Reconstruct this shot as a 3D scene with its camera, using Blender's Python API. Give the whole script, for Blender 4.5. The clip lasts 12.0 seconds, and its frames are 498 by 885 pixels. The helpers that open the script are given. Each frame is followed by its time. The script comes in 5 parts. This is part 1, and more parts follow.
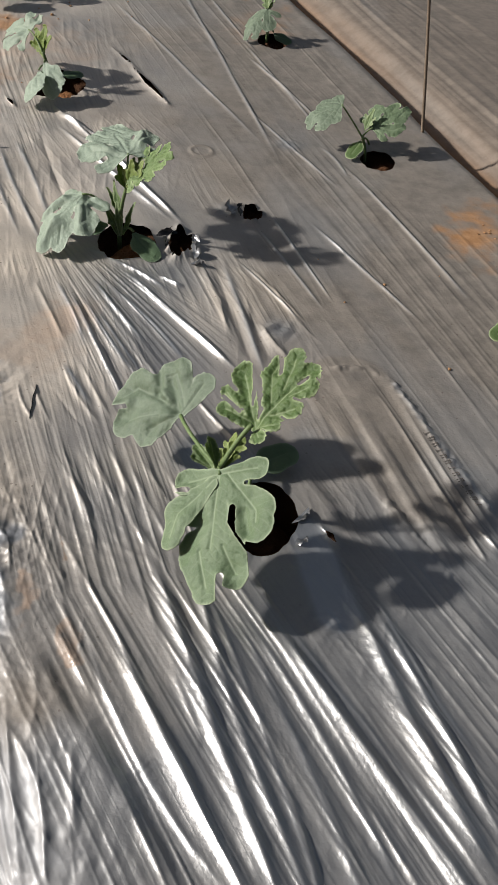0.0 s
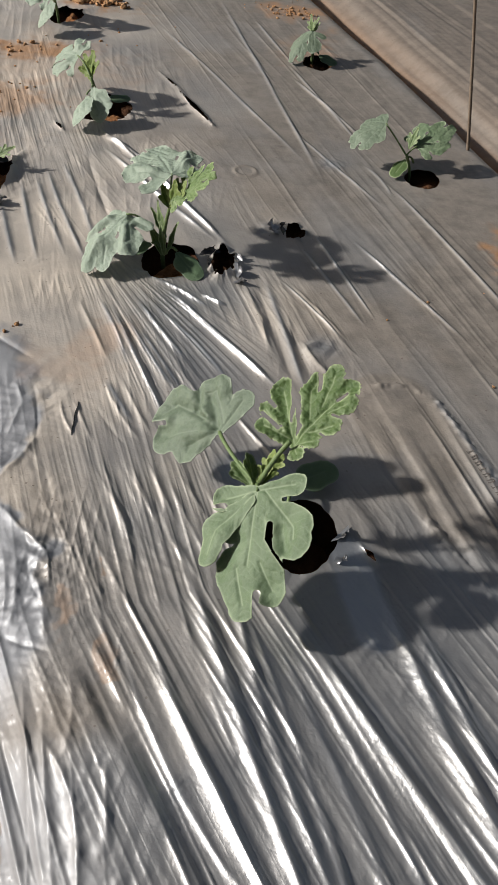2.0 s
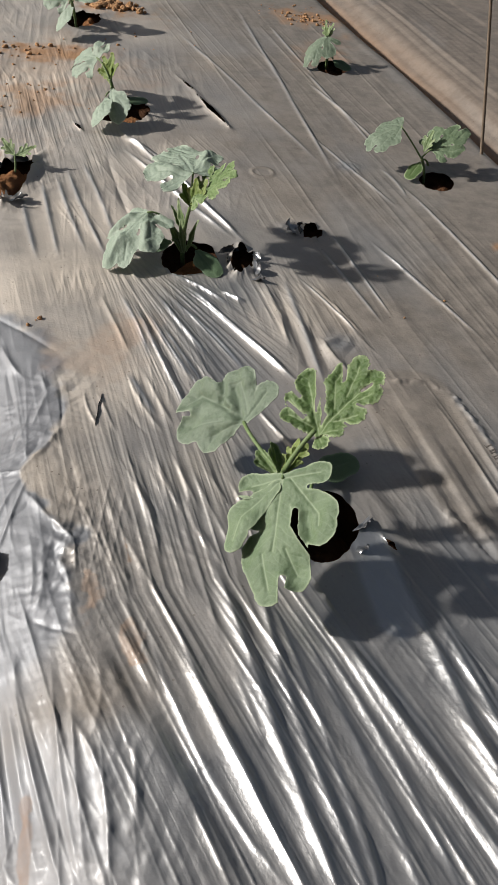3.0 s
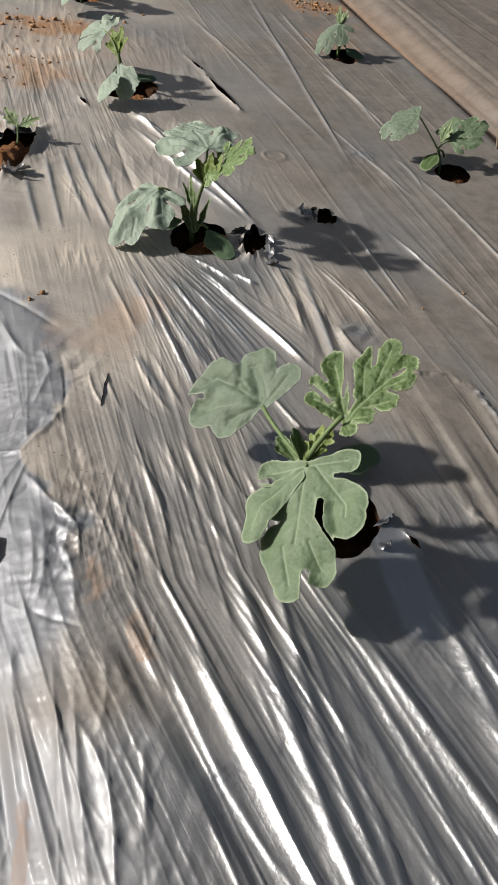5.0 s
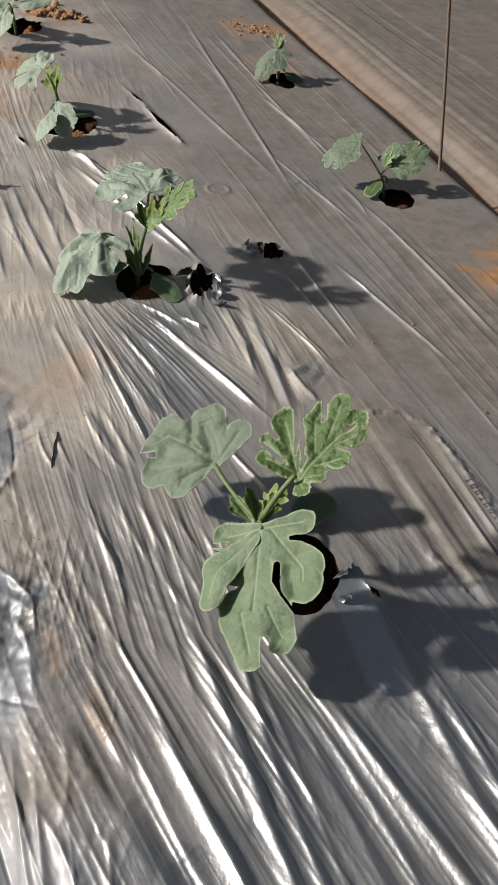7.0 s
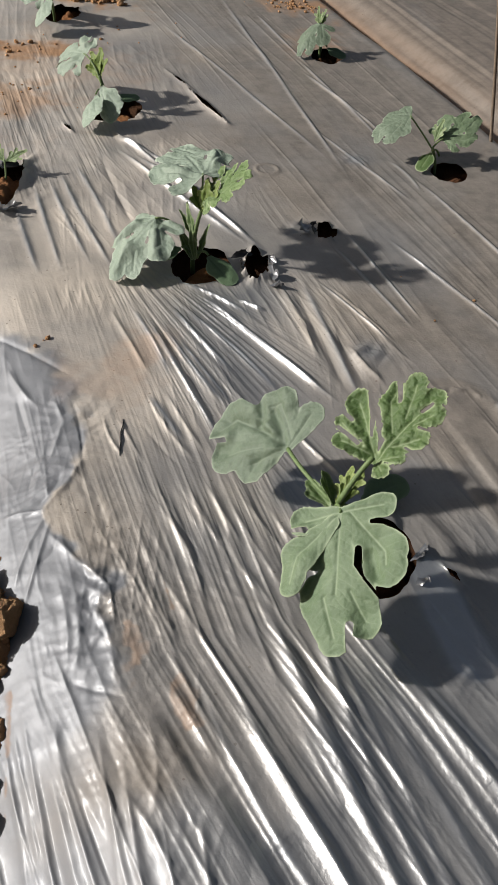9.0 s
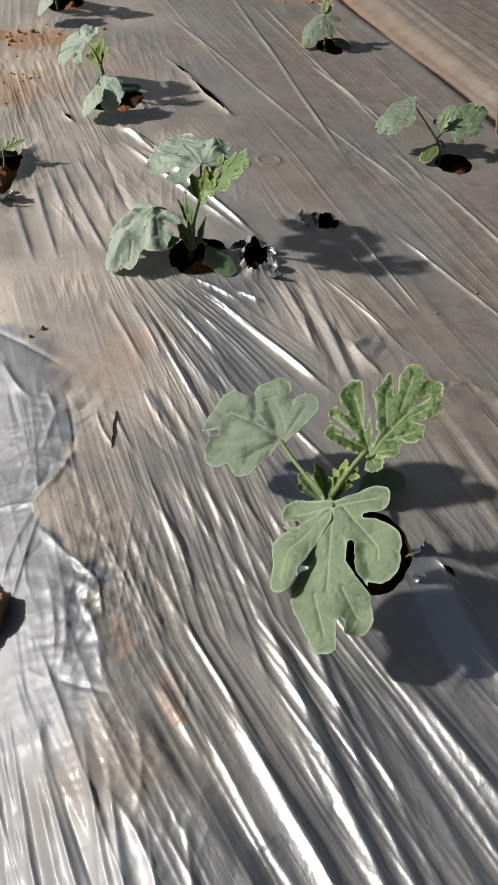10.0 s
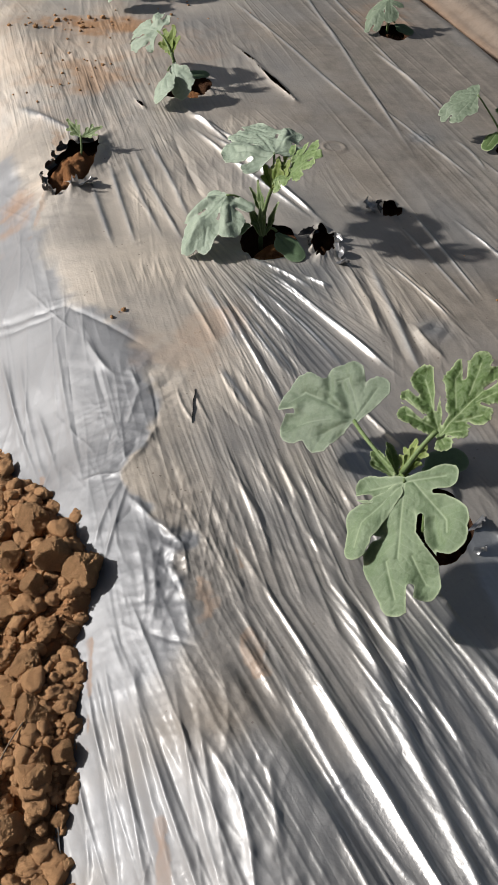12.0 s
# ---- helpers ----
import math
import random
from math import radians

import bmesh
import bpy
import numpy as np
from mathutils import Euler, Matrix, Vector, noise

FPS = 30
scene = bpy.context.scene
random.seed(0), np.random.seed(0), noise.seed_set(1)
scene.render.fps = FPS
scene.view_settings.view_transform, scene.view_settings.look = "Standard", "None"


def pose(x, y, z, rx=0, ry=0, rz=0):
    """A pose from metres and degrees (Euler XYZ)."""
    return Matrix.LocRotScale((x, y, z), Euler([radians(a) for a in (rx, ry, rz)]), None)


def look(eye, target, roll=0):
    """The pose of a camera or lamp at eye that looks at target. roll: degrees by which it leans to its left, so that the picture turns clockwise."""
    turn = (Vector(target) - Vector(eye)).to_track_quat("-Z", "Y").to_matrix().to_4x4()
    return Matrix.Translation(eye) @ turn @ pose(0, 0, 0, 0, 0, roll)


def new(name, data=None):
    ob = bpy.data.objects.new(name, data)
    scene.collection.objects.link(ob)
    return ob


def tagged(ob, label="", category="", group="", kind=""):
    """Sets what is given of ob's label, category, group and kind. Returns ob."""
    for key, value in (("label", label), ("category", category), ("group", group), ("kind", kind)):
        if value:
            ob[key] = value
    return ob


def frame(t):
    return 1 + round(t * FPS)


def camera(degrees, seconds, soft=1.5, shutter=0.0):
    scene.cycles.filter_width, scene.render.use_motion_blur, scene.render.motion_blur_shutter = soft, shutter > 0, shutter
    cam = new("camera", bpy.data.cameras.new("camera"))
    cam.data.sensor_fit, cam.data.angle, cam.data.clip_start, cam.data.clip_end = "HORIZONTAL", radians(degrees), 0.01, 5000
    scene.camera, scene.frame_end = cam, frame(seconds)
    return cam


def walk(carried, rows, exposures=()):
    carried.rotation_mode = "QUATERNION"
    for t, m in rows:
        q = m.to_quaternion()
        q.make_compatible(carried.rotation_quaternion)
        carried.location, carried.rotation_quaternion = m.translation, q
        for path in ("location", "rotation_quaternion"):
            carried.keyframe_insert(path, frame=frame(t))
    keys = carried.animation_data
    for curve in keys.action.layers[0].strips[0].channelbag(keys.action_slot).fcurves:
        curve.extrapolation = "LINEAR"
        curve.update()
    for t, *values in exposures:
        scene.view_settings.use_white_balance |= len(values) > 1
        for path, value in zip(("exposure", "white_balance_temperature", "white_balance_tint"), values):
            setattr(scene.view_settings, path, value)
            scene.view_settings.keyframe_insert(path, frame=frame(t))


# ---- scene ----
cam = camera(31.8, 12.0)
PATH = [
    (0, (-0.031, -0.536, 0.632), (-0.093, 0.912, -0.746), 8.3),
    (0.5, (-0.05, -0.54, 0.63), (-0.181, 0.898, -0.754), 7.9),
    (1, (-0.042, -0.535, 0.623), (-0.206, 0.89, -0.771), 6.9),
    (1.5, (-0.031, -0.528, 0.629), (-0.201, 0.918, -0.742), 6.0),
    (2, (-0.023, -0.535, 0.628), (-0.199, 0.927, -0.725), 5.6),
    (2.5, (-0.03, -0.552, 0.634), (-0.213, 0.914, -0.714), 5.6),
    (3, (-0.039, -0.56, 0.622), (-0.223, 0.915, -0.717), 5.9),
    (4.8, (-0.075, -0.543, 0.573), (-0.212, 0.952, -0.749), 9.1),
    (5, (-0.076, -0.539, 0.573), (-0.212, 0.949, -0.757), 9.2),
    (5.5, (-0.07, -0.534, 0.57), (-0.204, 0.956, -0.758), 9.6),
    (6, (-0.061, -0.513, 0.575), (-0.181, 0.983, -0.747), 10.0),
    (6.5, (-0.053, -0.498, 0.59), (-0.141, 1.01, -0.721), 9.4),
    (6.7, (-0.062, -0.5, 0.604), (-0.128, 1.01, -0.706), 8.8),
    (8.3, (-0.094, -0.491, 0.603), (-0.196, 0.985, -0.743), 5.3),
    (8.5, (-0.102, -0.496, 0.605), (-0.207, 0.981, -0.739), 5.5),
    (9, (-0.109, -0.496, 0.595), (-0.239, 0.974, -0.755), 4.8),
    (9.5, (-0.104, -0.488, 0.578), (-0.247, 0.975, -0.777), 4.5),
    (10, (-0.096, -0.485, 0.583), (-0.244, 0.977, -0.775), 4.7),
    (10.5, (-0.114, -0.493, 0.59), (-0.277, 0.969, -0.765), 4.7),
    (11, (-0.114, -0.498, 0.595), (-0.301, 0.956, -0.766), 4.4),
    (11.5, (-0.122, -0.528, 0.623), (-0.328, 0.904, -0.759), 4.1),
    (12, (-0.125, -0.533, 0.622), (-0.35, 0.876, -0.778), 3.6),
]
walk(cam, [(t, look(eye, target, roll)) for t, eye, target, roll in PATH], [(0.0, 0.16), (12.0, 0.16)])

# ---- light ----
SUN_UP, SUN_AZ = radians(29.5), radians(10.3)          # shadows fall towards SUN_AZ from +x
to_sun = Vector((-math.cos(SUN_UP) * math.cos(SUN_AZ), -math.cos(SUN_UP) * math.sin(SUN_AZ), math.sin(SUN_UP)))
world = bpy.data.worlds.new("sky")
scene.world = world
world.use_nodes = True
wn = world.node_tree.nodes
sky = wn.new("ShaderNodeTexSky")
sky.sky_type, sky.sun_disc = "NISHITA", False
sky.sun_elevation, sky.sun_rotation = SUN_UP, math.atan2(to_sun.x, to_sun.y) % (2 * math.pi)
sky.air_density, sky.dust_density, sky.ozone_density = 1.0, 4.0, 0.6
haze = wn.new("ShaderNodeHueSaturation")
haze.inputs["Saturation"].default_value = 0.75
world.node_tree.links.new(sky.outputs[0], haze.inputs["Color"])
world.node_tree.links.new(haze.outputs[0], wn["Background"].inputs[0])
wn["Background"].inputs[1].default_value = 0.040
lamp = bpy.data.lights.new("sun", "SUN")
lamp.energy, lamp.angle, lamp.color = 4.8, radians(2.2), (1.0, 0.965, 0.92)
sun = new("sun", lamp)
sun.matrix_world = look(to_sun * 20, (0, 0, 0))


# ---- materials ----
def material(name):
    m = bpy.data.materials.new(name)
    m.use_nodes = True
    return m, m.node_tree.nodes, m.node_tree.links, m.node_tree.nodes["Principled BSDF"]


def tex_noise(n, l, scale, detail=4.0, rough=0.6, coord=None, stretch=None):
    t = n.new("ShaderNodeTexNoise")
    t.inputs["Scale"].default_value, t.inputs["Detail"].default_value, t.inputs["Roughness"].default_value = scale, detail, rough
    c = coord or n.new("ShaderNodeTexCoord").outputs["Object"]
    if stretch:
        mp = n.new("ShaderNodeMapping")
        mp.inputs["Rotation"].default_value = (0, 0, stretch[0])
        mp.inputs["Scale"].default_value = stretch[1]
        l.new(c, mp.inputs[0])
        c = mp.outputs[0]
    l.new(c, t.inputs["Vector"])
    return t


def ramp(n, l, source, stops):
    r = n.new("ShaderNodeValToRGB")
    while len(r.color_ramp.elements) < len(stops):
        r.color_ramp.elements.new(0.5)
    for e, (p, c) in zip(r.color_ramp.elements, stops):
        e.position, e.color = p, (*c, 1)
    l.new(source, r.inputs[0])
    return r.outputs[0]


def mixc(n, l, fac, a, b):
    m = n.new("ShaderNodeMix")
    m.data_type = "RGBA"
    for sock, val in ((m.inputs[0], fac), (m.inputs[6], a), (m.inputs[7], b)):
        if isinstance(val, (int, float)):
            sock.default_value = val
        elif isinstance(val, tuple):
            sock.default_value = (*val, 1)
        else:
            l.new(val, sock)
    return m.outputs[2]


def arith(n, l, op, a, b=0.0, clamp=False):
    m = n.new("ShaderNodeMath")
    m.operation, m.use_clamp = op, clamp
    for sock, val in zip(m.inputs, (a, b)):
        if isinstance(val, (int, float)):
            sock.default_value = val
        else:
            l.new(val, sock)
    return m.outputs[0]


def attr(n, name):
    a = n.new("ShaderNodeAttribute")
    a.attribute_name = name
    return a.outputs["Fac"]


def bump(n, l, p, height, strength, distance):
    b = n.new("ShaderNodeBump")
    b.inputs["Strength"].default_value, b.inputs["Distance"].default_value = strength, distance
    l.new(height, b.inputs["Height"])
    l.new(b.outputs[0], p.inputs["Normal"])


def film_material(name, dust_gain, tan):
    """Silver mulch film under dried dust; the dust attribute says how much, earth where soil has been smeared.
    The attributes along and across run with the film's pull."""
    m, n, l, p = material(name)
    dust, earth = attr(n, "dust"), attr(n, "earth")
    pull = n.new("ShaderNodeCombineXYZ")
    l.new(attr(n, "along"), pull.inputs[0])
    l.new(attr(n, "across"), pull.inputs[1])

    def pulled(a, c, detail, rough):
        v = n.new("ShaderNodeVectorMath")
        v.operation = "MULTIPLY"
        v.inputs[1].default_value = (a, c, 1)
        l.new(pull.outputs[0], v.inputs[0])
        return tex_noise(n, l, 1.0, detail, rough, coord=v.outputs[0]).outputs[0]

    def centred(x, gain):
        return arith(n, l, "MULTIPLY", arith(n, l, "SUBTRACT", x, 0.5), gain)
    big = tex_noise(n, l, 9.0, 5, 0.62).outputs[0]
    fine = tex_noise(n, l, 300.0, 3, 0.7).outputs[0]
    crease = tex_noise(n, l, 55.0, 4, 0.6).outputs[0]
    streak = pulled(6.0, 95.0, 4, 0.6)
    thread = pulled(14.0, 300.0, 3, 0.6)

    def lines(a, c, sharp):
        off = arith(n, l, "ABSOLUTE", arith(n, l, "SUBTRACT", pulled(a, c, 1, 0.5), 0.5))
        return arith(n, l, "SUBTRACT", 1.0, arith(n, l, "MULTIPLY", off, sharp), True)
    drawn = arith(n, l, "ADD", lines(2.6, 42.0, 9.0), arith(n, l, "MULTIPLY", lines(6.0, 105.0, 8.0), 0.45))
    cover = arith(n, l, "ADD", dust, centred(big, 0.6))
    taut = attr(n, "taut")
    cover = arith(n, l, "ADD", cover, arith(n, l, "MULTIPLY", centred(streak, 0.5), taut))
    cover = arith(n, l, "ADD", cover, arith(n, l, "MULTIPLY", centred(thread, 0.20), taut))
    cover = arith(n, l, "MULTIPLY", cover, dust_gain, True)
    cover = arith(n, l, "ADD", cover, centred(fine, 0.22), True)
    silver = ramp(n, l, big, [(0.3, (0.34, 0.338, 0.338)), (0.7, (0.44, 0.438, 0.436))])
    # silver darkened on the slack film to hold its sun glare down
    silver = mixc(n, l, arith(n, l, "MULTIPLY", attr(n, "slack"), 1.0), silver, (0.222, 0.228, 0.242))
    silver = mixc(n, l, arith(n, l, "MULTIPLY", arith(n, l, "MULTIPLY", dust, -2.5, True), arith(n, l, "SUBTRACT", 1.0, attr(n, "slack"))), silver, (0.52, 0.53, 0.54))
    mud = ramp(n, l, streak, [(0.3, tuple(c * 0.91 for c in tan)), (0.7, tuple(c * 1.05 for c in tan))])
    mud = mixc(n, l, ramp(n, l, crease, [(0.35, (0, 0, 0)), (0.75, (1, 1, 1))]), mud, tuple(c * 0.72 for c in tan))
    mottle = tex_noise(n, l, 24.0, 5, 0.7).outputs[0]
    mud = mixc(n, l, ramp(n, l, mottle, [(0.42, (0, 0, 0)), (0.68, (0.8, 0.8, 0.8))]), mud, tuple(c * 1.28 for c in tan))
    mud = mixc(n, l, ramp(n, l, mottle, [(0.30, (0.7, 0.7, 0.7)), (0.46, (0, 0, 0))]), mud, tuple(c * 0.74 for c in tan))
    # pale colour of sandy dust, and of the silver sheen painted with it
    mud = mixc(n, l, attr(n, "sand_sheen"), mud, ramp(n, l, big, [(0.3, (0.490, 0.428, 0.360)), (0.7, (0.600, 0.528, 0.445))]))
    col = mixc(n, l, cover, silver, mud)
    fleck = n.new("ShaderNodeTexVoronoi")
    fleck.inputs["Scale"].default_value = 70.0
    fleck.inputs["Randomness"].default_value = 1.0
    l.new(n.new("ShaderNodeTexCoord").outputs["Object"], fleck.inputs["Vector"])
    dots = arith(n, l, "MULTIPLY", arith(n, l, "LESS_THAN", fleck.outputs["Distance"], 0.085), arith(n, l, "GREATER_THAN", big, 0.50))
    col = mixc(n, l, arith(n, l, "MULTIPLY", arith(n, l, "MULTIPLY", dots, cover), 0.65), col, (0.09, 0.06, 0.045))
    col = mixc(n, l, earth, col, ramp(n, l, crease, [(0.3, (0.25, 0.125, 0.05)), (0.7, (0.37, 0.205, 0.10))]))
    l.new(col, p.inputs["Base Color"])
    keep = arith(n, l, "SUBTRACT", 1.0, earth, True)
    l.new(arith(n, l, "MULTIPLY", arith(n, l, "SUBTRACT", 0.80, arith(n, l, "MULTIPLY", cover, 0.70)), arith(n, l, "MULTIPLY", keep, arith(n, l, "SUBTRACT", 1.0, arith(n, l, "MULTIPLY", attr(n, "slack"), 0.55))), True), p.inputs["Metallic"])
    rough = arith(n, l, "ADD", arith(n, l, "MULTIPLY", cover, 0.20), arith(n, l, "ADD", 0.385, arith(n, l, "MULTIPLY", earth, 0.4)))
    rough = arith(n, l, "ADD", rough, arith(n, l, "MULTIPLY", attr(n, "slack"), 0.20))
    l.new(arith(n, l, "ADD", rough, centred(crease, 0.16), True), p.inputs["Roughness"])
    relief = arith(n, l, "ADD", arith(n, l, "MULTIPLY", arith(n, l, "ADD", arith(n, l, "MULTIPLY", streak, 0.32), arith(n, l, "MULTIPLY", thread, 0.08)), taut), arith(n, l, "MULTIPLY", drawn, arith(n, l, "MULTIPLY", arith(n, l, "ADD", taut, 0.06), 0.6)))
    for size, gain in ((42.0, 0.8), (95.0, 0.6)):
        cells = n.new("ShaderNodeTexVoronoi")
        cells.inputs["Scale"].default_value = size
        l.new(n.new("ShaderNodeTexCoord").outputs["Object"], cells.inputs["Vector"])
        relief = arith(n, l, "ADD", relief, arith(n, l, "MULTIPLY", arith(n, l, "MULTIPLY", cells.outputs["Distance"], attr(n, "crumple")), gain))
    tiny = tex_noise(n, l, 135.0, 2, 0.5).outputs[0]
    relief = arith(n, l, "ADD", relief, arith(n, l, "MULTIPLY", arith(n, l, "ABSOLUTE", arith(n, l, "SUBTRACT", tiny, 0.5)), arith(n, l, "SUBTRACT", 0.55, arith(n, l, "MULTIPLY", attr(n, "slack"), 0.42))))
    relief = arith(n, l, "ADD", relief, arith(n, l, "ADD", arith(n, l, "MULTIPLY", fine, 0.10), arith(n, l, "MULTIPLY", crease, arith(n, l, "SUBTRACT", 0.35, arith(n, l, "MULTIPLY", attr(n, "slack"), 0.27)))))
    bump(n, l, p, relief, 0.5, 0.0020)
    p.inputs["Coat Roughness"].default_value = 0.25
    bare = arith(n, l, "SUBTRACT", 1.0, arith(n, l, "MULTIPLY", attr(n, "slack"), 0.75))
    l.new(arith(n, l, "MULTIPLY", arith(n, l, "MULTIPLY", keep, bare), 0.40), p.inputs["Coat Weight"])
    return m


def soil_material(name, dark, light, scale, relief=0.006, grain=520.0):
    """Crumbly soil: stains, lumps and a fine grain."""
    m, n, l, p = material(name)
    a = tex_noise(n, l, 7.0 * scale, 6, 0.65)
    b = tex_noise(n, l, 90.0 * scale, 6, 0.75)
    g = tex_noise(n, l, grain, 4, 0.8)
    info = n.new("ShaderNodeObjectInfo")
    col = ramp(n, l, a.outputs[0], [(0.3, dark), (0.7, light)])
    col = mixc(n, l, arith(n, l, "MULTIPLY", b.outputs[0], 0.5), col, tuple(c * 1.25 for c in light))
    col = mixc(n, l, ramp(n, l, g.outputs[0], [(0.32, (0.45, 0.45, 0.45)), (0.46, (0, 0, 0))]), col, tuple(c * 0.6 for c in dark))
    col = mixc(n, l, arith(n, l, "MULTIPLY", info.outputs["Random"], 0.35), col, tuple(c * 1.15 for c in light))
    l.new(col, p.inputs["Base Color"])
    p.inputs["Roughness"].default_value = 0.95
    p.inputs["Specular IOR Level"].default_value = 0.15
    bump(n, l, p, arith(n, l, "ADD", b.outputs[0], arith(n, l, "MULTIPLY", g.outputs[0], 0.5)), 1.0, relief)
    return m


def leaf_material(name, deep, pale, rib, through_light):
    m, n, l, p = material(name)
    a = tex_noise(n, l, 28.0, 5, 0.65)
    b = tex_noise(n, l, 420.0, 3, 0.7)
    col = ramp(n, l, a.outputs[0], [(0.32, deep), (0.68, pale)])
    col = mixc(n, l, arith(n, l, "MULTIPLY", b.outputs[0], 0.35), col, tuple(c * 0.75 for c in deep))
    net = n.new("ShaderNodeTexVoronoi")
    net.feature = "DISTANCE_TO_EDGE"
    net.inputs["Scale"].default_value = 260.0
    where = n.new("ShaderNodeTexCoord")
    l.new(where.outputs["Object"], net.inputs["Vector"])
    veinlets = ramp(n, l, net.outputs["Distance"], [(0.0, (1, 1, 1)), (0.16, (0, 0, 0))])
    col = mixc(n, l, arith(n, l, "MULTIPLY", veinlets, 0.10), col, rib)
    col = mixc(n, l, attr(n, "vein"), col, rib)
    l.new(col, p.inputs["Base Color"])
    p.inputs["Roughness"].default_value = 0.58
    p.inputs["Specular IOR Level"].default_value = 0.35
    bump(n, l, p, arith(n, l, "ADD", b.outputs[0], arith(n, l, "MULTIPLY", a.outputs[0], 0.8)), 0.5, 0.0014)
    tr = n.new("ShaderNodeBsdfTranslucent")
    tr.inputs[0].default_value = (*through_light, 1)
    mix = n.new("ShaderNodeMixShader")
    mix.inputs[0].default_value = 0.22
    out = n["Material Output"]
    l.new(p.outputs[0], mix.inputs[1])
    l.new(tr.outputs[0], mix.inputs[2])
    l.new(mix.outputs[0], out.inputs[0])
    return m


def plain_material(name, a, b, scale, rough, metal=0.0):
    m, n, l, p = material(name)
    t = tex_noise(n, l, scale, 5, 0.65)
    l.new(ramp(n, l, t.outputs[0], [(0.3, a), (0.7, b)]), p.inputs["Base Color"])
    p.inputs["Roughness"].default_value, p.inputs["Metallic"].default_value = rough, metal
    bump(n, l, p, t.outputs[0], 0.4, 0.002)
    return m


FILM = film_material("mulch film", 1.0, (0.206, 0.181, 0.155))
FILM_FAR = film_material("dusty mulch film", 1.4, (0.185, 0.155, 0.128))
SOIL = soil_material("red soil", (0.22, 0.105, 0.048), (0.43, 0.23, 0.112), 1.0)
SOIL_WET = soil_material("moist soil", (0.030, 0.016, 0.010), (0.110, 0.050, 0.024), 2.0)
CLOD = soil_material("dry clod", (0.50, 0.268, 0.130), (0.76, 0.460, 0.245), 0.8, 0.022, 26.0)
CRUMB = soil_material("dry crumb", (0.31, 0.160, 0.076), (0.54, 0.315, 0.165), 2.5)
LEAF = leaf_material("glaucous leaf", (0.112, 0.168, 0.088), (0.196, 0.260, 0.160), (0.34, 0.41, 0.27), (0.30, 0.42, 0.12))
LEAF_MID = leaf_material("grey-green leaf", (0.120, 0.160, 0.108), (0.188, 0.238, 0.172), (0.31, 0.36, 0.28), (0.30, 0.42, 0.14))
LEAF_PALE = leaf_material("pale bloom leaf", (0.270, 0.335, 0.265), (0.365, 0.435, 0.350), (0.43, 0.49, 0.40), (0.30, 0.42, 0.15))
LEAF_GREEN = leaf_material("fresh leaf", (0.042, 0.086, 0.020), (0.122, 0.186, 0.068), (0.34, 0.41, 0.23), (0.35, 0.48, 0.08))
LEAF_BRIGHT = leaf_material("bright young leaf", (0.095, 0.150, 0.022), (0.17, 0.235, 0.048), (0.30, 0.35, 0.14), (0.40, 0.55, 0.06))
LEAF_DARK = leaf_material("cotyledon leaf", (0.090, 0.148, 0.078), (0.150, 0.222, 0.126), (0.20, 0.27, 0.175), (0.15, 0.25, 0.06))
LEAF_TIP = leaf_material("fresh pale leaf", (0.085, 0.145, 0.040), (0.205, 0.290, 0.120), (0.36, 0.44, 0.24), (0.38, 0.52, 0.08))
STEM = plain_material("green stem", (0.085, 0.135, 0.042), (0.155, 0.215, 0.085), 300, 0.6)
WOOD = plain_material("weathered cane", (0.12, 0.088, 0.062), (0.21, 0.16, 0.115), 120, 0.8)
BLACK = plain_material("black film underside", (0.012, 0.012, 0.013), (0.03, 0.03, 0.032), 90, 0.32)
INK = plain_material("faded ink", (0.09, 0.08, 0.07), (0.15, 0.13, 0.115), 300, 0.7)


# ---- helpers of this scene ----
DX, DY = -0.4602, 0.8878          # along the bed
CX, CY = 0.8878, 0.4602           # across it, to the right


def bed(x, y):
    return x * DX + y * DY, x * CX + y * CY


def plan(u, v):
    return u * DX + v * CX, u * DY + v * CY


def vnoise(x, y, seed=0):
    """Smooth value noise on a lattice, -1 to 1."""
    x, y = np.asarray(x, float), np.asarray(y, float)
    xi, yi = np.floor(x).astype(np.int64), np.floor(y).astype(np.int64)
    fx, fy = x - xi, y - yi
    fx, fy = fx * fx * fx * (fx * (fx * 6 - 15) + 10), fy * fy * fy * (fy * (fy * 6 - 15) + 10)

    def h(a, b):
        k = (a * 374761393 + b * 668265263 + seed * 1442695041) & 0xFFFFFFFF
        k = ((k ^ (k >> 13)) * 1274126177) & 0xFFFFFFFF
        return ((k ^ (k >> 16)) & 0xFFFF) / 32767.5 - 1
    return (h(xi, yi) * (1 - fx) + h(xi + 1, yi) * fx) * (1 - fy) + (h(xi, yi + 1) * (1 - fx) + h(xi + 1, yi + 1) * fx) * fy


def fbm(x, y, seed=0, octaves=4):
    return sum(vnoise(x * 2 ** k, y * 2 ** k, seed + k) * 0.5 ** k for k in range(octaves))


def step(a, b, x):
    t = np.clip((x - a) / (b - a), 0, 1)
    return t * t * (3 - 2 * t)


def tapered(px, py, x0, y0, r0, x1, y1, r1):
    """Distance to a rod that tapers from r0 to r1, below 0 inside."""
    dx, dy = x1 - x0, y1 - y0
    t = np.clip(((px - x0) * dx + (py - y0) * dy) / (dx * dx + dy * dy + 1e-12), 0, 1)
    return np.hypot(px - x0 - t * dx, py - y0 - t * dy) - (r0 + (r1 - r0) * t)


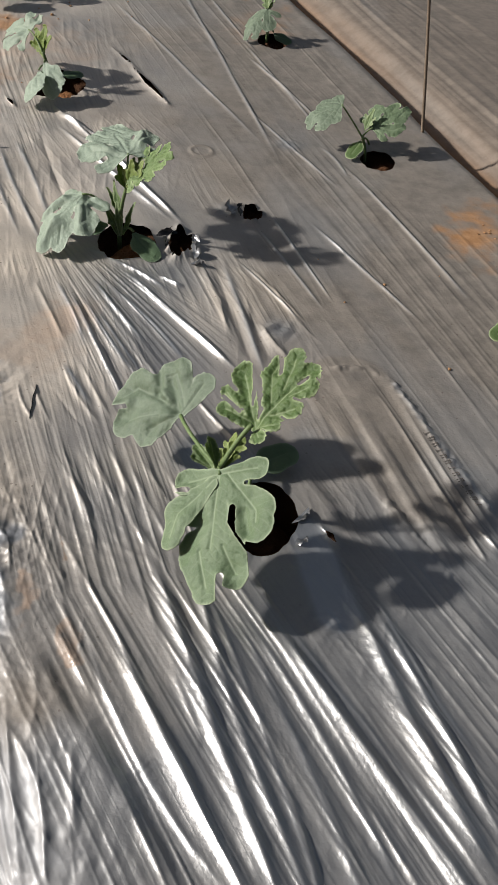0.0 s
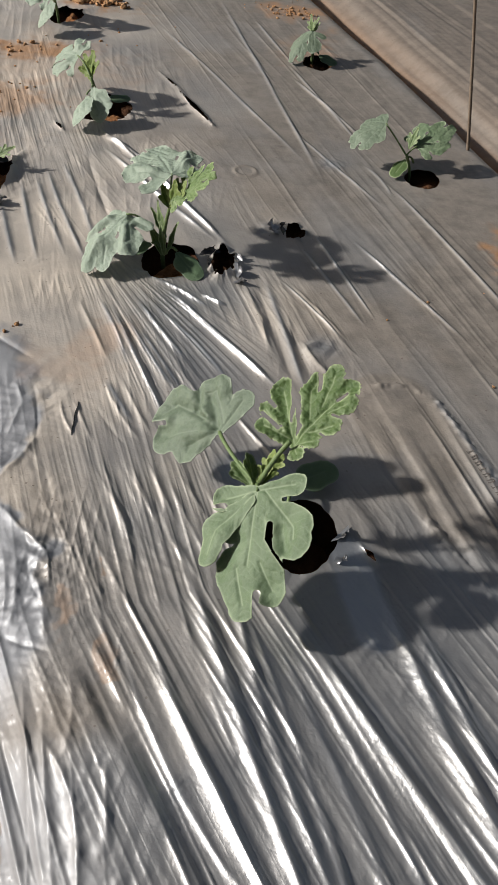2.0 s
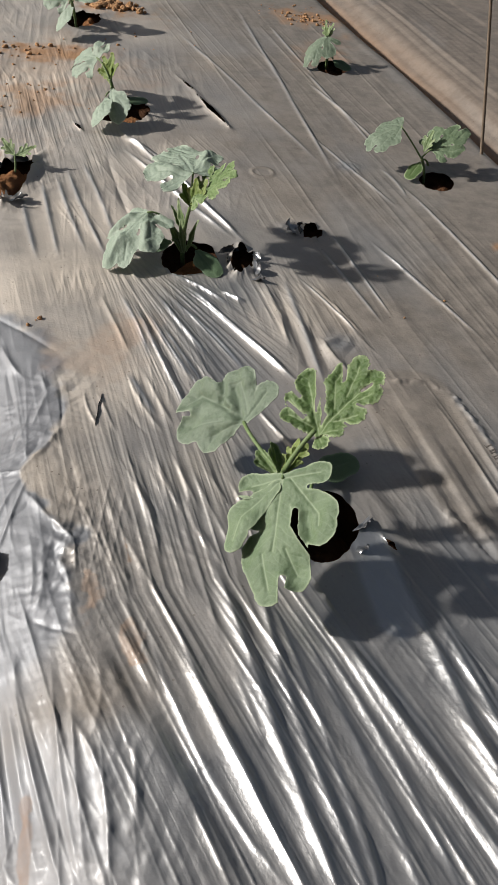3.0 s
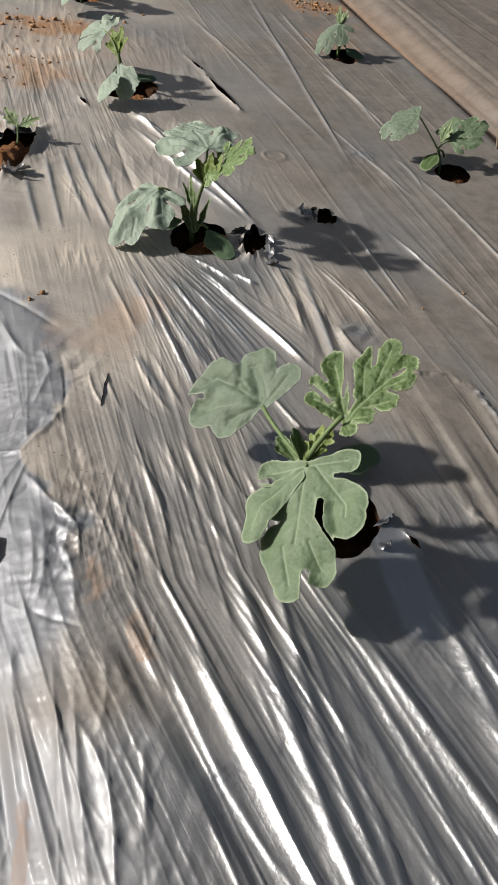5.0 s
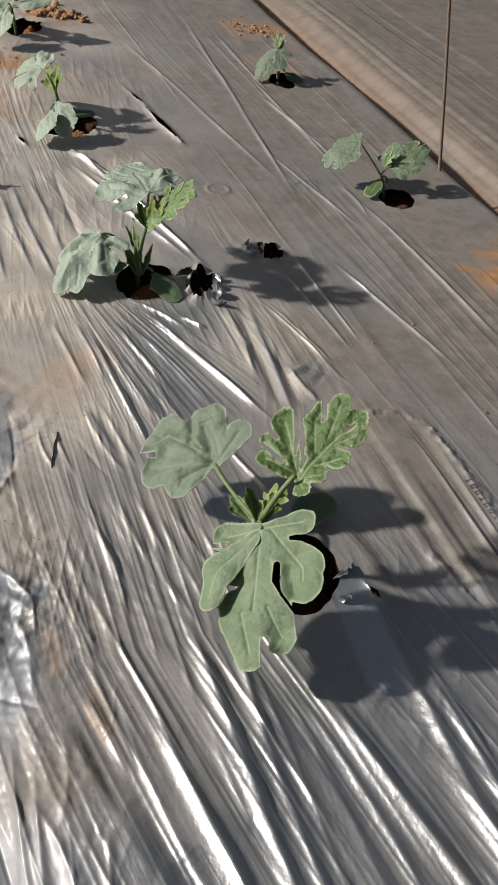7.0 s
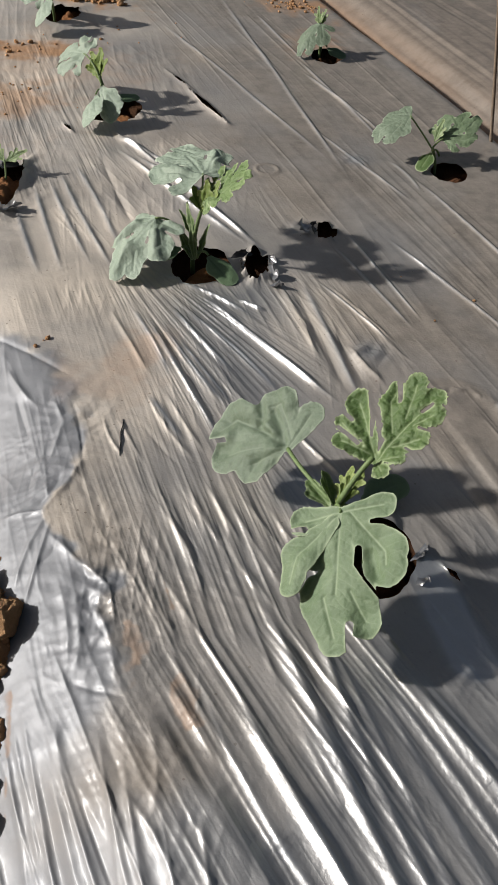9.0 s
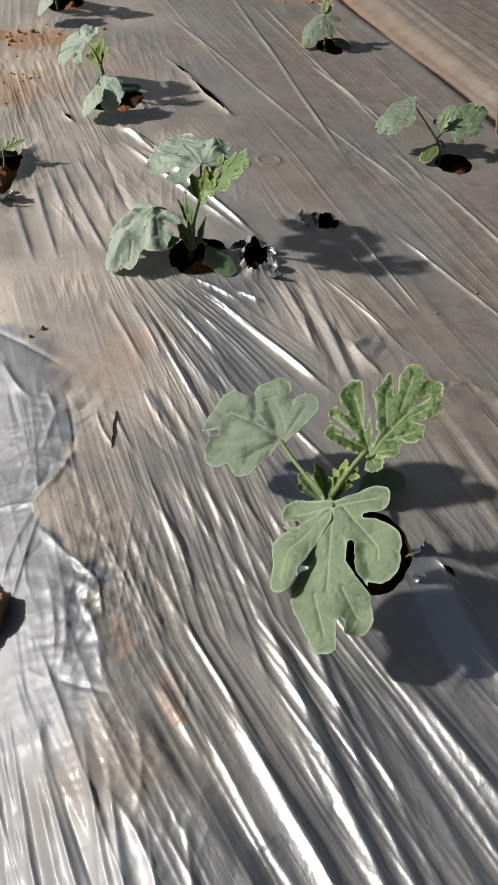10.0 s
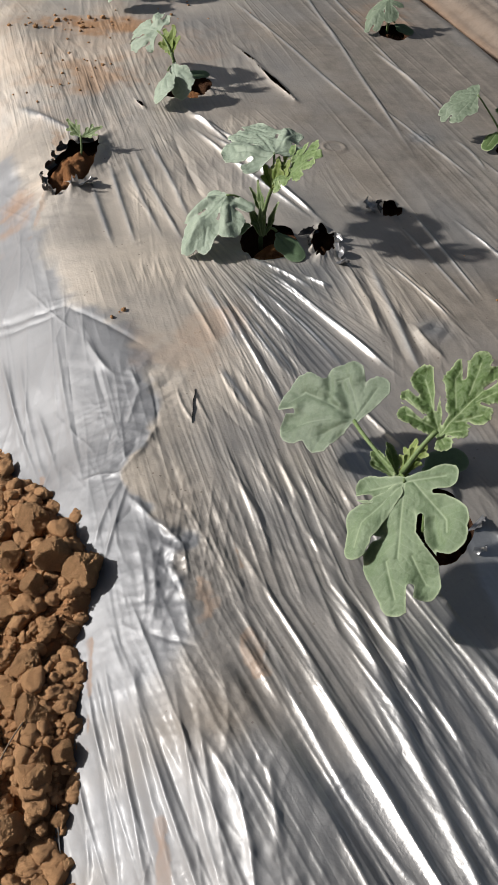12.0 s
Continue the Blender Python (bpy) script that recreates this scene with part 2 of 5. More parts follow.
def trimmed(U, V, cut):
    """A grid with the places where cut < 0 taken out, its rim laid on cut = 0. Returns U, V, the kept faces and which corners are used."""
    du, dv = np.gradient(U, axis=0), np.gradient(V, axis=1)
    gu, gv = np.gradient(cut, axis=0) / du, np.gradient(cut, axis=1) / dv
    g2 = np.maximum(gu * gu + gv * gv, 0.05)
    inside = cut < 0
    su, sv = np.clip(-cut * gu / g2, -1.5 * abs(du), 1.5 * abs(du)), np.clip(-cut * gv / g2, -1.5 * abs(dv), 1.5 * abs(dv))
    U, V = np.where(inside, U + su, U), np.where(inside, V + sv, V)
    gone = inside[:-1, :-1] & inside[1:, :-1] & inside[1:, 1:] & inside[:-1, 1:]
    nu, nv = cut.shape
    idx = np.arange(nu * nv).reshape(nu, nv)
    quads = np.stack([idx[:-1, :-1], idx[1:, :-1], idx[1:, 1:], idx[:-1, 1:]], -1)[~gone]
    return U, V, quads


def mesh_from(name, verts, quads, mat, attributes=(), flip=False):
    used, inv = np.unique(quads, return_inverse=True)
    quads = inv.reshape(quads.shape)
    if flip:
        quads = quads[:, ::-1]
    me = bpy.data.meshes.new(name)
    me.vertices.add(len(used))
    me.vertices.foreach_set("co", verts[used].astype(np.float32).ravel())
    k = quads.shape[1]
    me.loops.add(quads.size)
    me.loops.foreach_set("vertex_index", quads.astype(np.int32).ravel())
    me.polygons.add(len(quads))
    me.polygons.foreach_set("loop_start", np.arange(0, quads.size, k, dtype=np.int32))
    me.update(calc_edges=True)
    me.polygons.foreach_set("use_smooth", np.ones(len(quads), bool))
    for key, values in attributes:
        a = me.attributes.new(key, "FLOAT", "POINT")
        a.data.foreach_set("value", values.ravel()[used].astype(np.float32))
    me.materials.append(mat)
    me.validate()
    return me


def part(name, me, parent, label=""):
    ob = new(name, me)
    ob.parent = parent
    return tagged(ob, label)


def tube(name, points, radii, mat, sides=10, ridges=0.0):
    """A stalk through points, with a radius at each."""
    P = [Vector(p) for p in points]
    verts, up = [], Vector((0.31, 0.52, 0.8))
    for i, p in enumerate(P):
        d = (P[min(i + 1, len(P) - 1)] - P[max(i - 1, 0)]).normalized()
        a = d.cross(up).normalized()
        b = d.cross(a)
        for k in range(sides):
            f = 2 * math.pi * k / sides
            r = radii[i] * (1 + ridges * math.cos(5 * f))
            verts.append(p + (a * math.cos(f) + b * math.sin(f)) * r)
    quads = [(i * sides + k, i * sides + (k + 1) % sides, (i + 1) * sides + (k + 1) % sides, (i + 1) * sides + k) for i in range(len(P) - 1) for k in range(sides)]
    me = bpy.data.meshes.new(name)
    faces = quads + [tuple(range(sides))[::-1], tuple((len(P) - 1) * sides + k for k in range(sides))]
    me.from_pydata([tuple(v) for v in verts], [], faces)
    me.polygons.foreach_set("use_smooth", np.ones(len(faces), bool))
    me.materials.append(mat)
    return me


def bend(a, b, sag, n=9):
    """Points of a bowed stalk from a to b; sag is how far its middle is pushed, and which way."""
    a, b, s = Vector(a), Vector(b), Vector(sag)
    return [a.lerp(b, i / (n - 1)) + s * (4 * (i / (n - 1)) * (1 - i / (n - 1))) for i in range(n)]


# ---- the bed's film ----
# holes: x, y of the middle, half sizes along x and y, raggedness, how far the lip curls up
HOLES = [
    (-0.033, 0.029, 0.035, 0.047, 0.05, 0.002),
    (-0.275, 0.470, 0.038, 0.046, 0.10, 0.003),
    (-0.206, 0.487, 0.015, 0.035, 0.35, 0.009),
    (-0.124, 0.603, 0.014, 0.021, 0.25, 0.006),
    (-0.508, 0.925, 0.042, 0.058, 0.12, 0.003),
    (0.052, 0.842, 0.029, 0.035, 0.08, 0.002),
    (-0.178, 1.296, 0.032, 0.045, 0.08, 0.002),
    (-0.594, 0.610, 0.030, 0.078, 0.35, 0.012),
    (-0.735, 1.365, 0.035, 0.050, 0.15, 0.004),
    (0.268, 0.430, 0.032, 0.040, 0.08, 0.002),
]
# slits: both ends, half width
SLITS = [(-0.574, 0.848, -0.550, 0.820, 0.0040), (0.026, 0.030, 0.044, 0.010, 0.0030), (-0.462, 1.116, -0.388, 1.030, 0.0034), (-0.405, 1.040, -0.315, 0.918, 0.0062)]
# the stronger folds: x, y at both ends, half width, height
FOLDS_FRONT = [
    (-0.142, -0.125, 0.015, -0.331, -0.0057, 0.0058, 0.0045), (-0.128, -0.045, 0.029, -0.329, -0.0017, 0.0077, 0.0069), (-0.080, -0.070, 0.051, -0.325, -0.0073, 0.0067, 0.0061),
    (-0.062, -0.083, 0.059, -0.324, 0.0020, 0.0041, 0.0025), (-0.041, -0.092, 0.085, -0.315, 0.0039, 0.0054, 0.0023), (-0.034, -0.090, 0.104, -0.289, 0.0057, 0.0055, 0.0034),
    (-0.016, -0.091, 0.166, -0.304, 0.0019, 0.0093, 0.0091), (0.060, -0.063, 0.168, -0.269, -0.0018, 0.0103, 0.0088), (0.076, -0.054, 0.185, -0.252, 0.0004, 0.0062, 0.0056),
    (0.001, -0.088, 0.160, -0.264, 0.0007, 0.0042, 0.0018), (0.099, -0.079, 0.168, -0.181, -0.0022, 0.0040, 0.0017), (0.081, -0.046, 0.129, -0.126, -0.0001, 0.0025, 0.0016),
    (-0.161, -0.135, -0.018, -0.311, -0.0114, 0.0045, 0.0020),
]
FOLDS_MIDDLE = [
    (-0.179, -0.161, -0.035, -0.319, 0.0039, 0.0098, -0.0049), (-0.201, -0.160, -0.045, -0.324, -0.0017, 0.0071, 0.0024), (-0.243, 0.001, -0.135, -0.132, -0.0005, 0.0035, 0.0021),
    (-0.230, 0.059, -0.177, -0.046, 0.0004, 0.0027, 0.0016), (-0.229, 0.040, -0.180, -0.040, 0.0027, 0.0033, 0.0020), (-0.170, 0.060, -0.119, -0.016, -0.0004, 0.0033, 0.0020),
    (-0.158, 0.069, -0.118, 0.017, 0.0006, 0.0033, 0.0020), (-0.144, 0.079, -0.107, 0.027, -0.0015, 0.0028, 0.0017), (-0.169, 0.001, -0.109, -0.112, 0.0005, 0.0036, 0.0023),
    (-0.172, 0.034, -0.135, -0.030, -0.0033, 0.0032, 0.0020), (-0.145, -0.011, -0.121, -0.043, 0.0003, 0.0032, 0.0020), (-0.214, 0.072, -0.177, 0.018, 0.0000, 0.0034, 0.0021),
    (-0.226, 0.073, -0.201, 0.035, -0.0005, 0.0028, 0.0012),
]
FOLDS_MINOR = [
    (-0.107, -0.050, -0.071, -0.104, 0.0000, 0.0030, 0.0018), (-0.228, -0.038, -0.198, -0.084, -0.0015, 0.0037, 0.0023), (-0.243, -0.024, -0.189, -0.106, -0.0005, 0.0031, 0.0019),
    (-0.195, -0.102, -0.143, -0.175, 0.0001, 0.0029, 0.0018), (-0.188, 0.000, -0.143, -0.084, 0.0004, 0.0026, 0.0016), (-0.271, 0.002, -0.203, -0.091, 0.0003, 0.0026, 0.0016),
    (-0.200, 0.084, -0.158, 0.022, 0.0000, 0.0034, 0.0021), (-0.085, -0.152, -0.055, -0.201, -0.0002, 0.0028, 0.0012), (0.020, -0.235, 0.049, -0.296, 0.0007, 0.0031, 0.0019),
    (0.047, -0.232, 0.080, -0.287, -0.0010, 0.0036, 0.0015), (0.081, -0.234, 0.119, -0.286, -0.0010, 0.0036, 0.0015), (0.175, -0.216, 0.197, -0.261, 0.0000, 0.0047, 0.0029),
]
FOLDS_HEM = [
    (-0.625, 0.297, -0.499, 0.284, -0.0055, 0.0044, -0.0027), (-0.486, 0.280, -0.383, 0.221, -0.0005, 0.0041, -0.0026), (-0.617, 0.280, -0.505, 0.271, -0.0042, 0.0036, -0.0020),
    (-0.490, 0.238, -0.381, 0.022, -0.0025, 0.0030, 0.0025), (-0.478, 0.238, -0.395, 0.057, -0.0014, 0.0026, -0.0012), (-0.477, 0.137, -0.412, 0.031, 0.0012, 0.0031, 0.0029),
    (-0.532, 0.217, -0.427, 0.035, -0.0044, 0.0039, 0.0024), (-0.562, 0.229, -0.444, 0.047, -0.0024, 0.0041, 0.0037), (-0.417, 0.172, -0.392, 0.129, -0.0001, 0.0037, -0.0017),
    (-0.443, 0.218, -0.401, 0.171, -0.0025, 0.0039, 0.0029), (-0.360, 0.178, -0.324, 0.094, 0.0030, 0.0030, -0.0016), (-0.324, 0.094, -0.344, 0.023, 0.0036, 0.0040, 0.0030),
]
FOLDS_TUCK = [
    (-0.340, 0.074, -0.352, 0.030, 0.0054, 0.0034, -0.0018), (-0.359, 0.140, -0.357, 0.097, 0.0007, 0.0030, 0.0023), (-0.368, 0.081, -0.365, 0.052, -0.0012, 0.0029, -0.0014),
    (-0.378, 0.173, -0.356, 0.140, 0.0015, 0.0031, 0.0024), (-0.373, 0.020, -0.341, 0.024, 0.0003, 0.0023, 0.0024), (-0.330, 0.011, -0.328, -0.069, 0.0001, 0.0027, 0.0024),
    (-0.337, 0.016, -0.343, -0.050, -0.0029, 0.0027, 0.0021), (-0.318, -0.004, -0.326, -0.032, 0.0044, 0.0027, -0.0014), (-0.325, -0.004, -0.257, -0.053, -0.0012, 0.0042, 0.0046),
    (-0.298, -0.020, -0.279, -0.044, 0.0007, 0.0032, -0.0017), (-0.257, -0.053, -0.246, -0.080, 0.0002, 0.0025, 0.0023), (-0.263, -0.141, -0.224, -0.150, -0.0010, 0.0029, -0.0021),
]
FOLDS_SKIRT = [
    (-0.276, -0.053, -0.250, -0.098, -0.0039, 0.0030, -0.0014), (-0.281, -0.078, -0.266, -0.127, 0.0033, 0.0035, 0.0022), (-0.262, -0.076, -0.231, -0.135, 0.0029, 0.0035, 0.0022),
    (-0.305, -0.048, -0.273, -0.127, 0.0037, 0.0035, 0.0020), (-0.290, -0.146, -0.261, -0.208, -0.0003, 0.0039, -0.0013), (-0.312, -0.175, -0.230, -0.335, 0.0015, 0.0028, 0.0022),
    (-0.299, -0.163, -0.209, -0.335, 0.0006, 0.0028, 0.0022), (-0.271, -0.211, -0.200, -0.335, -0.0005, 0.0063, -0.0032), (-0.262, -0.212, -0.193, -0.331, 0.0005, 0.0049, 0.0031),
    (-0.242, -0.226, -0.172, -0.333, -0.0007, 0.0026, 0.0022), (-0.229, -0.190, -0.157, -0.332, -0.0024, 0.0035, 0.0025), (-0.206, -0.207, -0.152, -0.331, -0.0011, 0.0039, 0.0027),
]
FOLDS_LAP = [
    (-0.194, -0.228, -0.137, -0.329, 0.0094, 0.0043, 0.0034), (-0.235, -0.226, -0.171, -0.316, 0.0005, 0.0039, -0.0018), (-0.307, -0.167, -0.253, -0.265, 0.0002, 0.0029, 0.0018),
    (-0.291, -0.255, -0.260, -0.324, 0.0019, 0.0029, 0.0018), (-0.270, -0.171, -0.243, -0.226, -0.0012, 0.0038, 0.0021), (-0.188, -0.137, -0.146, -0.185, 0.0007, 0.0047, 0.0030),
    (-0.188, -0.159, -0.140, -0.217, -0.0000, 0.0055, -0.0020), (-0.232, -0.171, -0.201, -0.220, -0.0007, 0.0032, -0.0012), (-0.198, -0.166, -0.179, -0.230, 0.0043, 0.0036, 0.0020),
    (-0.145, -0.236, -0.128, -0.287, -0.0003, 0.0039, 0.0021),
]
FOLDS_FAN = [
    (-0.251, 0.388, -0.098, 0.249, -0.0028, 0.0041, 0.0056), (-0.316, 0.436, -0.208, 0.377, 0.0025, 0.0037, 0.0048), (-0.213, 0.397, -0.186, 0.384, -0.0007, 0.0037, 0.0049),
    (-0.260, 0.352, -0.149, 0.240, 0.0030, 0.0034, 0.0026), (-0.288, 0.363, -0.207, 0.266, -0.0031, 0.0035, 0.0027), (-0.311, 0.331, -0.205, 0.163, -0.0005, 0.0038, 0.0039),
    (-0.291, 0.324, -0.208, 0.213, -0.0030, 0.0034, 0.0022), (-0.263, 0.296, -0.199, 0.215, -0.0007, 0.0026, 0.0019), (-0.334, 0.349, -0.273, 0.248, 0.0013, 0.0035, 0.0024),
    (-0.149, 0.433, -0.081, 0.269, -0.0014, 0.0070, -0.0038), (-0.141, 0.450, -0.066, 0.263, -0.0004, 0.0042, 0.0032), (-0.094, 0.359, -0.058, 0.276, -0.0017, 0.0062, -0.0033),
]
FOLDS_FAN_SIDE = [
    (-0.168, 0.434, -0.115, 0.316, 0.0016, 0.0043, 0.0032), (-0.128, 0.184, -0.072, 0.125, -0.0015, 0.0036, 0.0040), (-0.076, 0.334, -0.043, 0.286, -0.0027, 0.0047, 0.0042),
    (-0.279, 0.193, -0.224, 0.121, -0.0031, 0.0031, 0.0021), (-0.277, 0.154, -0.236, 0.109, -0.0013, 0.0030, -0.0011), (-0.264, 0.207, -0.213, 0.133, -0.0016, 0.0031, 0.0021),
    (-0.108, 0.460, -0.030, 0.365, 0.0000, 0.0037, 0.0023), (-0.074, 0.429, -0.006, 0.325, -0.0058, 0.0028, 0.0015), (-0.192, 0.228, -0.157, 0.186, -0.0004, 0.0025, 0.0015),
    (-0.360, 0.341, -0.294, 0.241, 0.0000, 0.0035, 0.0023), (-0.317, 0.152, -0.289, 0.109, -0.0024, 0.0025, 0.0023), (-0.303, 0.156, -0.268, 0.105, 0.0006, 0.0025, 0.0018),
]
FOLDS_FAR = [
    (-0.485, 0.833, -0.221, 0.547, -0.0008, 0.0040, 0.0070), (-0.451, 0.759, -0.250, 0.560, -0.0057, 0.0040, 0.0066), (-0.470, 0.811, -0.377, 0.737, 0.0006, 0.0036, 0.0056),
    (-0.480, 0.734, -0.388, 0.555, -0.0025, 0.005, -0.0030), (-0.279, 0.197, -0.238, 0.145, 0.0004, 0.0040, 0.0022),
]
FOLDS_DUSTY = [
    (0.010, 0.783, 0.179, 0.486, 0.0005, 0.0025, 0.0042), (-0.030, 0.597, 0.110, 0.416, -0.0010, 0.0022, 0.0036), (-0.094, 0.606, -0.001, 0.430, -0.0008, 0.0019, 0.0027),
    (-0.119, 0.464, -0.035, 0.364, 0.0014, 0.0018, 0.0025), (-0.162, 0.927, -0.019, 0.743, -0.0005, 0.0022, 0.0034), (-0.205, 1.176, -0.062, 0.968, 0.0005, 0.0026, 0.0039),
    (-0.040, 0.856, 0.003, 0.774, 0.0039, 0.0020, 0.0026),
]
FOLDS_AWAY = [
    (-0.531, 0.646, -0.426, 0.461, -0.0014, 0.0040, 0.0028), (-0.521, 0.668, -0.395, 0.455, -0.0019, 0.0040, 0.0032), (-0.503, 0.692, -0.400, 0.513, 0.0025, 0.0040, 0.0028),
    (-0.566, 0.582, -0.479, 0.420, 0.0003, 0.0040, 0.0024), (-0.548, 0.623, -0.456, 0.439, 0.0009, 0.0040, 0.0028), (-0.420, 0.745, -0.300, 0.640, 0.0, 0.0034, 0.0050),
    (-0.430, 1.565, -0.127, 0.832, 0.0, 0.0036, 0.0034), (-0.228, 1.245, -0.060, 0.938, 0.0, 0.0030, 0.0028),
    (-0.345, 1.500, -0.215, 1.240, 0.0, 0.0030, 0.0028), (-0.515, 1.360, -0.169, 0.871, 0.0007, 0.0036, 0.0030), (-0.760, 0.792, -0.565, 0.650, 0.0, 0.0060, 0.0050),
    (-0.105, 0.560, -0.010, 0.405, 0.0, 0.0026, 0.0024),
]


def holes_at(x, y):
    """Distance to the rim of the nearest hole (below 0 inside), and the lip's lift there."""
    best, lift = np.full(np.shape(x), 9.0), np.zeros(np.shape(x))
    for k, (hx, hy, a, b, rag, curl) in enumerate(HOLES):
        f = np.arctan2((y - hy) / b, (x - hx) / a)
        wob = 1 + rag * (vnoise(f * 1.9 + 7 * k, f * 0 + k, 40) * 0.6 + vnoise(f * 5.1, f * 0 + k, 41) * 0.4) * (1 - abs(f / math.pi) ** 8)
        d = (np.hypot((x - hx) / a, (y - hy) / b) / wob - 1) * min(a, b)
        near = np.exp(-np.clip(d, 0, 9) / (0.25 * min(a, b)))
        lift = np.maximum(lift, near * curl * (0.4 + 0.9 * vnoise(f * 3.3 + k, f * 0, 42)))
        best = np.minimum(best, d)
    for x0, y0, x1, y1, w in SLITS:
        d = tapered(x, y, x0, y0, 0.0, (x0 + x1) / 2, (y0 + y1) / 2, w), tapered(x, y, (x0 + x1) / 2, (y0 + y1) / 2, w, x1, y1, 0.0)
        d = np.minimum(*d) + 0.25 * w * vnoise(x * 130, y * 130, 43)
        lift = np.maximum(lift, 0.9 * w * np.exp(-np.clip(d, 0, 9) / 0.004))
        best = np.minimum(best, d)
    return best, lift


def fold(x, y, x0, y0, x1, y1, bow, w, h):
    """A fold of the film, worked out only round it."""
    out, r = np.zeros(np.shape(x)), 5 * w + abs(bow) + 0.15 * math.hypot(x1 - x0, y1 - y0)
    near = (x > min(x0, x1) - r) & (x < max(x0, x1) + r) & (y > min(y0, y1) - r) & (y < max(y0, y1) + r)
    if near.any():
        out[near] = fold_near(x[near], y[near], x0, y0, x1, y1, bow, w, h)
    return out


def fold_near(x, y, x0, y0, x1, y1, bow, w, h):
    """A fold from end to end, bowed sideways, steeper on its far side."""
    L = math.hypot(x1 - x0, y1 - y0)
    ax, ay = (x1 - x0) / L, (y1 - y0) / L
    s, c = (x - x0) * ax + (y - y0) * ay, -(x - x0) * ay + (y - y0) * ax
    k = np.clip(s / L, -0.1, 1.1)
    c = c - 4 * bow * k * (1 - k) + 0.14 * w * vnoise(s * 9, s * 0 + x0 * 50, 60) + 0.04 * w * vnoise(s * 60, c * 120, 62) - 0.6 * w
    ends = step(-0.10 * L - w, 0.22 * L, s) * (1 - step(0.82 * L, 1.12 * L + w, s))
    thin = w * (0.95 + 0.22 * vnoise(s * 9, s * 0 + y1 * 40, 63))
    return h * ends * (0.9 + 0.20 * vnoise(s * 14, s * 0 + y0 * 40, 61)) * np.exp(-np.abs(c / thin) ** 1.5)


def profile(u, v):
    """The bed's own shape, without wrinkles."""
    left = np.clip(-0.298 - v + 0.018 * vnoise(u * 7, u * 0, 5) + 0.004 * vnoise(u * 19, v * 6, 8), -0.05, None)
    right = np.clip(v - 0.580 + 0.006 * vnoise(u * 4, u * 0, 6), -0.02, None)
    z = -0.78 * np.where(left < 0.05, (left + 0.05) ** 2 / 0.20, left) - np.minimum(1.3 * np.where(right < 0.02, (right + 0.02) ** 2 / 0.08, right), 0.055)
    return np.maximum(z, -0.17) + 0.004 * vnoise(u * 5, v * 5, 7)


# small spots of crinkled film: x, y, radius, height
CRINKLES = [(-0.259, -0.066, 0.022, 0.0056), (-0.328, 0.062, 0.022, 0.0040), (-0.270, 0.000, 0.020, 0.0040), (-0.355, 0.140, 0.035, 0.0010), (-0.262, -0.105, 0.022, 0.0036), (-0.350, 0.030, 0.020, 0.0032), (-0.152, 0.602, 0.024, 0.014), (-0.200, 0.487, 0.036, 0.008), (-0.098, 0.846, 0.022, 0.014), (-0.600, 0.600, 0.075, 0.008), (-0.590, 0.530, 0.05, 0.006), (-0.050, 0.335, 0.020, 0.011),
            (-0.252, -0.045, 0.026, 0.0020), (-0.238, -0.010, 0.014, 0.002), (-0.092, -0.245, 0.014, 0.004), (-0.447, 0.425, 0.022, 0.004), (-0.340, 0.070, 0.040, 0.005), (-0.345, 0.150, 0.045, 0.005), (-0.012, 0.250, 0.020, 0.008),
            (0.010, -0.020, 0.012, 0.003), (0.038, -0.085, 0.018, 0.004), (0.030, -0.068, 0.010, 0.004), (-0.120, 0.030, 0.030, 0.0016), (-0.170, -0.040, 0.04, 0.0014)]


def pull_across(u, v):
    """The across coordinate, bent a little, as the film's pull bends."""
    return v + 0.006 * vnoise(u * 2.0, v * 3.5, 11) + 0.0008 * vnoise(u * 9, v * 9, 12) + 0.20 * np.minimum(u, 0) + 0.08 * np.clip(-u, 0, 1) * np.clip(v + 0.05, -0.3, 0.3)


def facets(x, y, freq, seed):
    """Crumpled foil: flat facets between straight creases, -1 to 1."""
    h = 0
    for k in range(5):
        a = 0.4 + 1.256 * k + 0.3 * math.sin(seed + 3 * k)
        p = freq * (0.7 + 0.15 * k) * (x * math.cos(a) + y * math.sin(a)) + 0.9 * vnoise(x * freq * 0.35, y * freq * 0.35, seed + k)
        h = h + (4 * abs(p - np.floor(p) - 0.5) - 1) * step(-0.3, 0.6, vnoise(x * freq * 0.3, y * freq * 0.3, seed + 10 + k))
    return h / 2.2


def crest(n, k):
    """Narrow crests on flat ground, from noise; mean near 0."""
    return (1 - abs(n)) ** k - 0.35


def slack_at(u, v):
    """The clean loose film beside the bed: 1 there, with a jagged edge."""
    edge = np.interp(u, (-0.20, -0.13, -0.05, -0.03, 0.02, 0.08, 0.17, 0.23, 0.28, 0.36, 0.43, 0.47, 0.52, 0.90, 1.00), (-0.255, -0.262, -0.288, -0.268, -0.259, -0.249, -0.289, -0.250, -0.233, -0.233, -0.256, -0.285, -0.312, -0.330, -0.42))
    soft = 0.006 + 0.055 * step(0.02, -0.10, u) + 0.012 * step(0.20, 0.40, u)
    return step(soft, -soft, v - edge + 0.011 * vnoise(u * 38, v * 38, 13) + 0.005 * vnoise(u * 95, v * 95, 19) + 0.010 * step(0.0, -0.1, u) * vnoise(u * 12, v * 30, 18))


def smooth_at(x, y):
    """Close to 0 on the dusted stretch where the film lies smooth."""
    return 1 - 0.92 * np.exp(-((x + 0.365) / 0.105) ** 2 - ((y - 0.25) / 0.15) ** 2 + 0.3 * vnoise(x * 14, y * 14, 29))


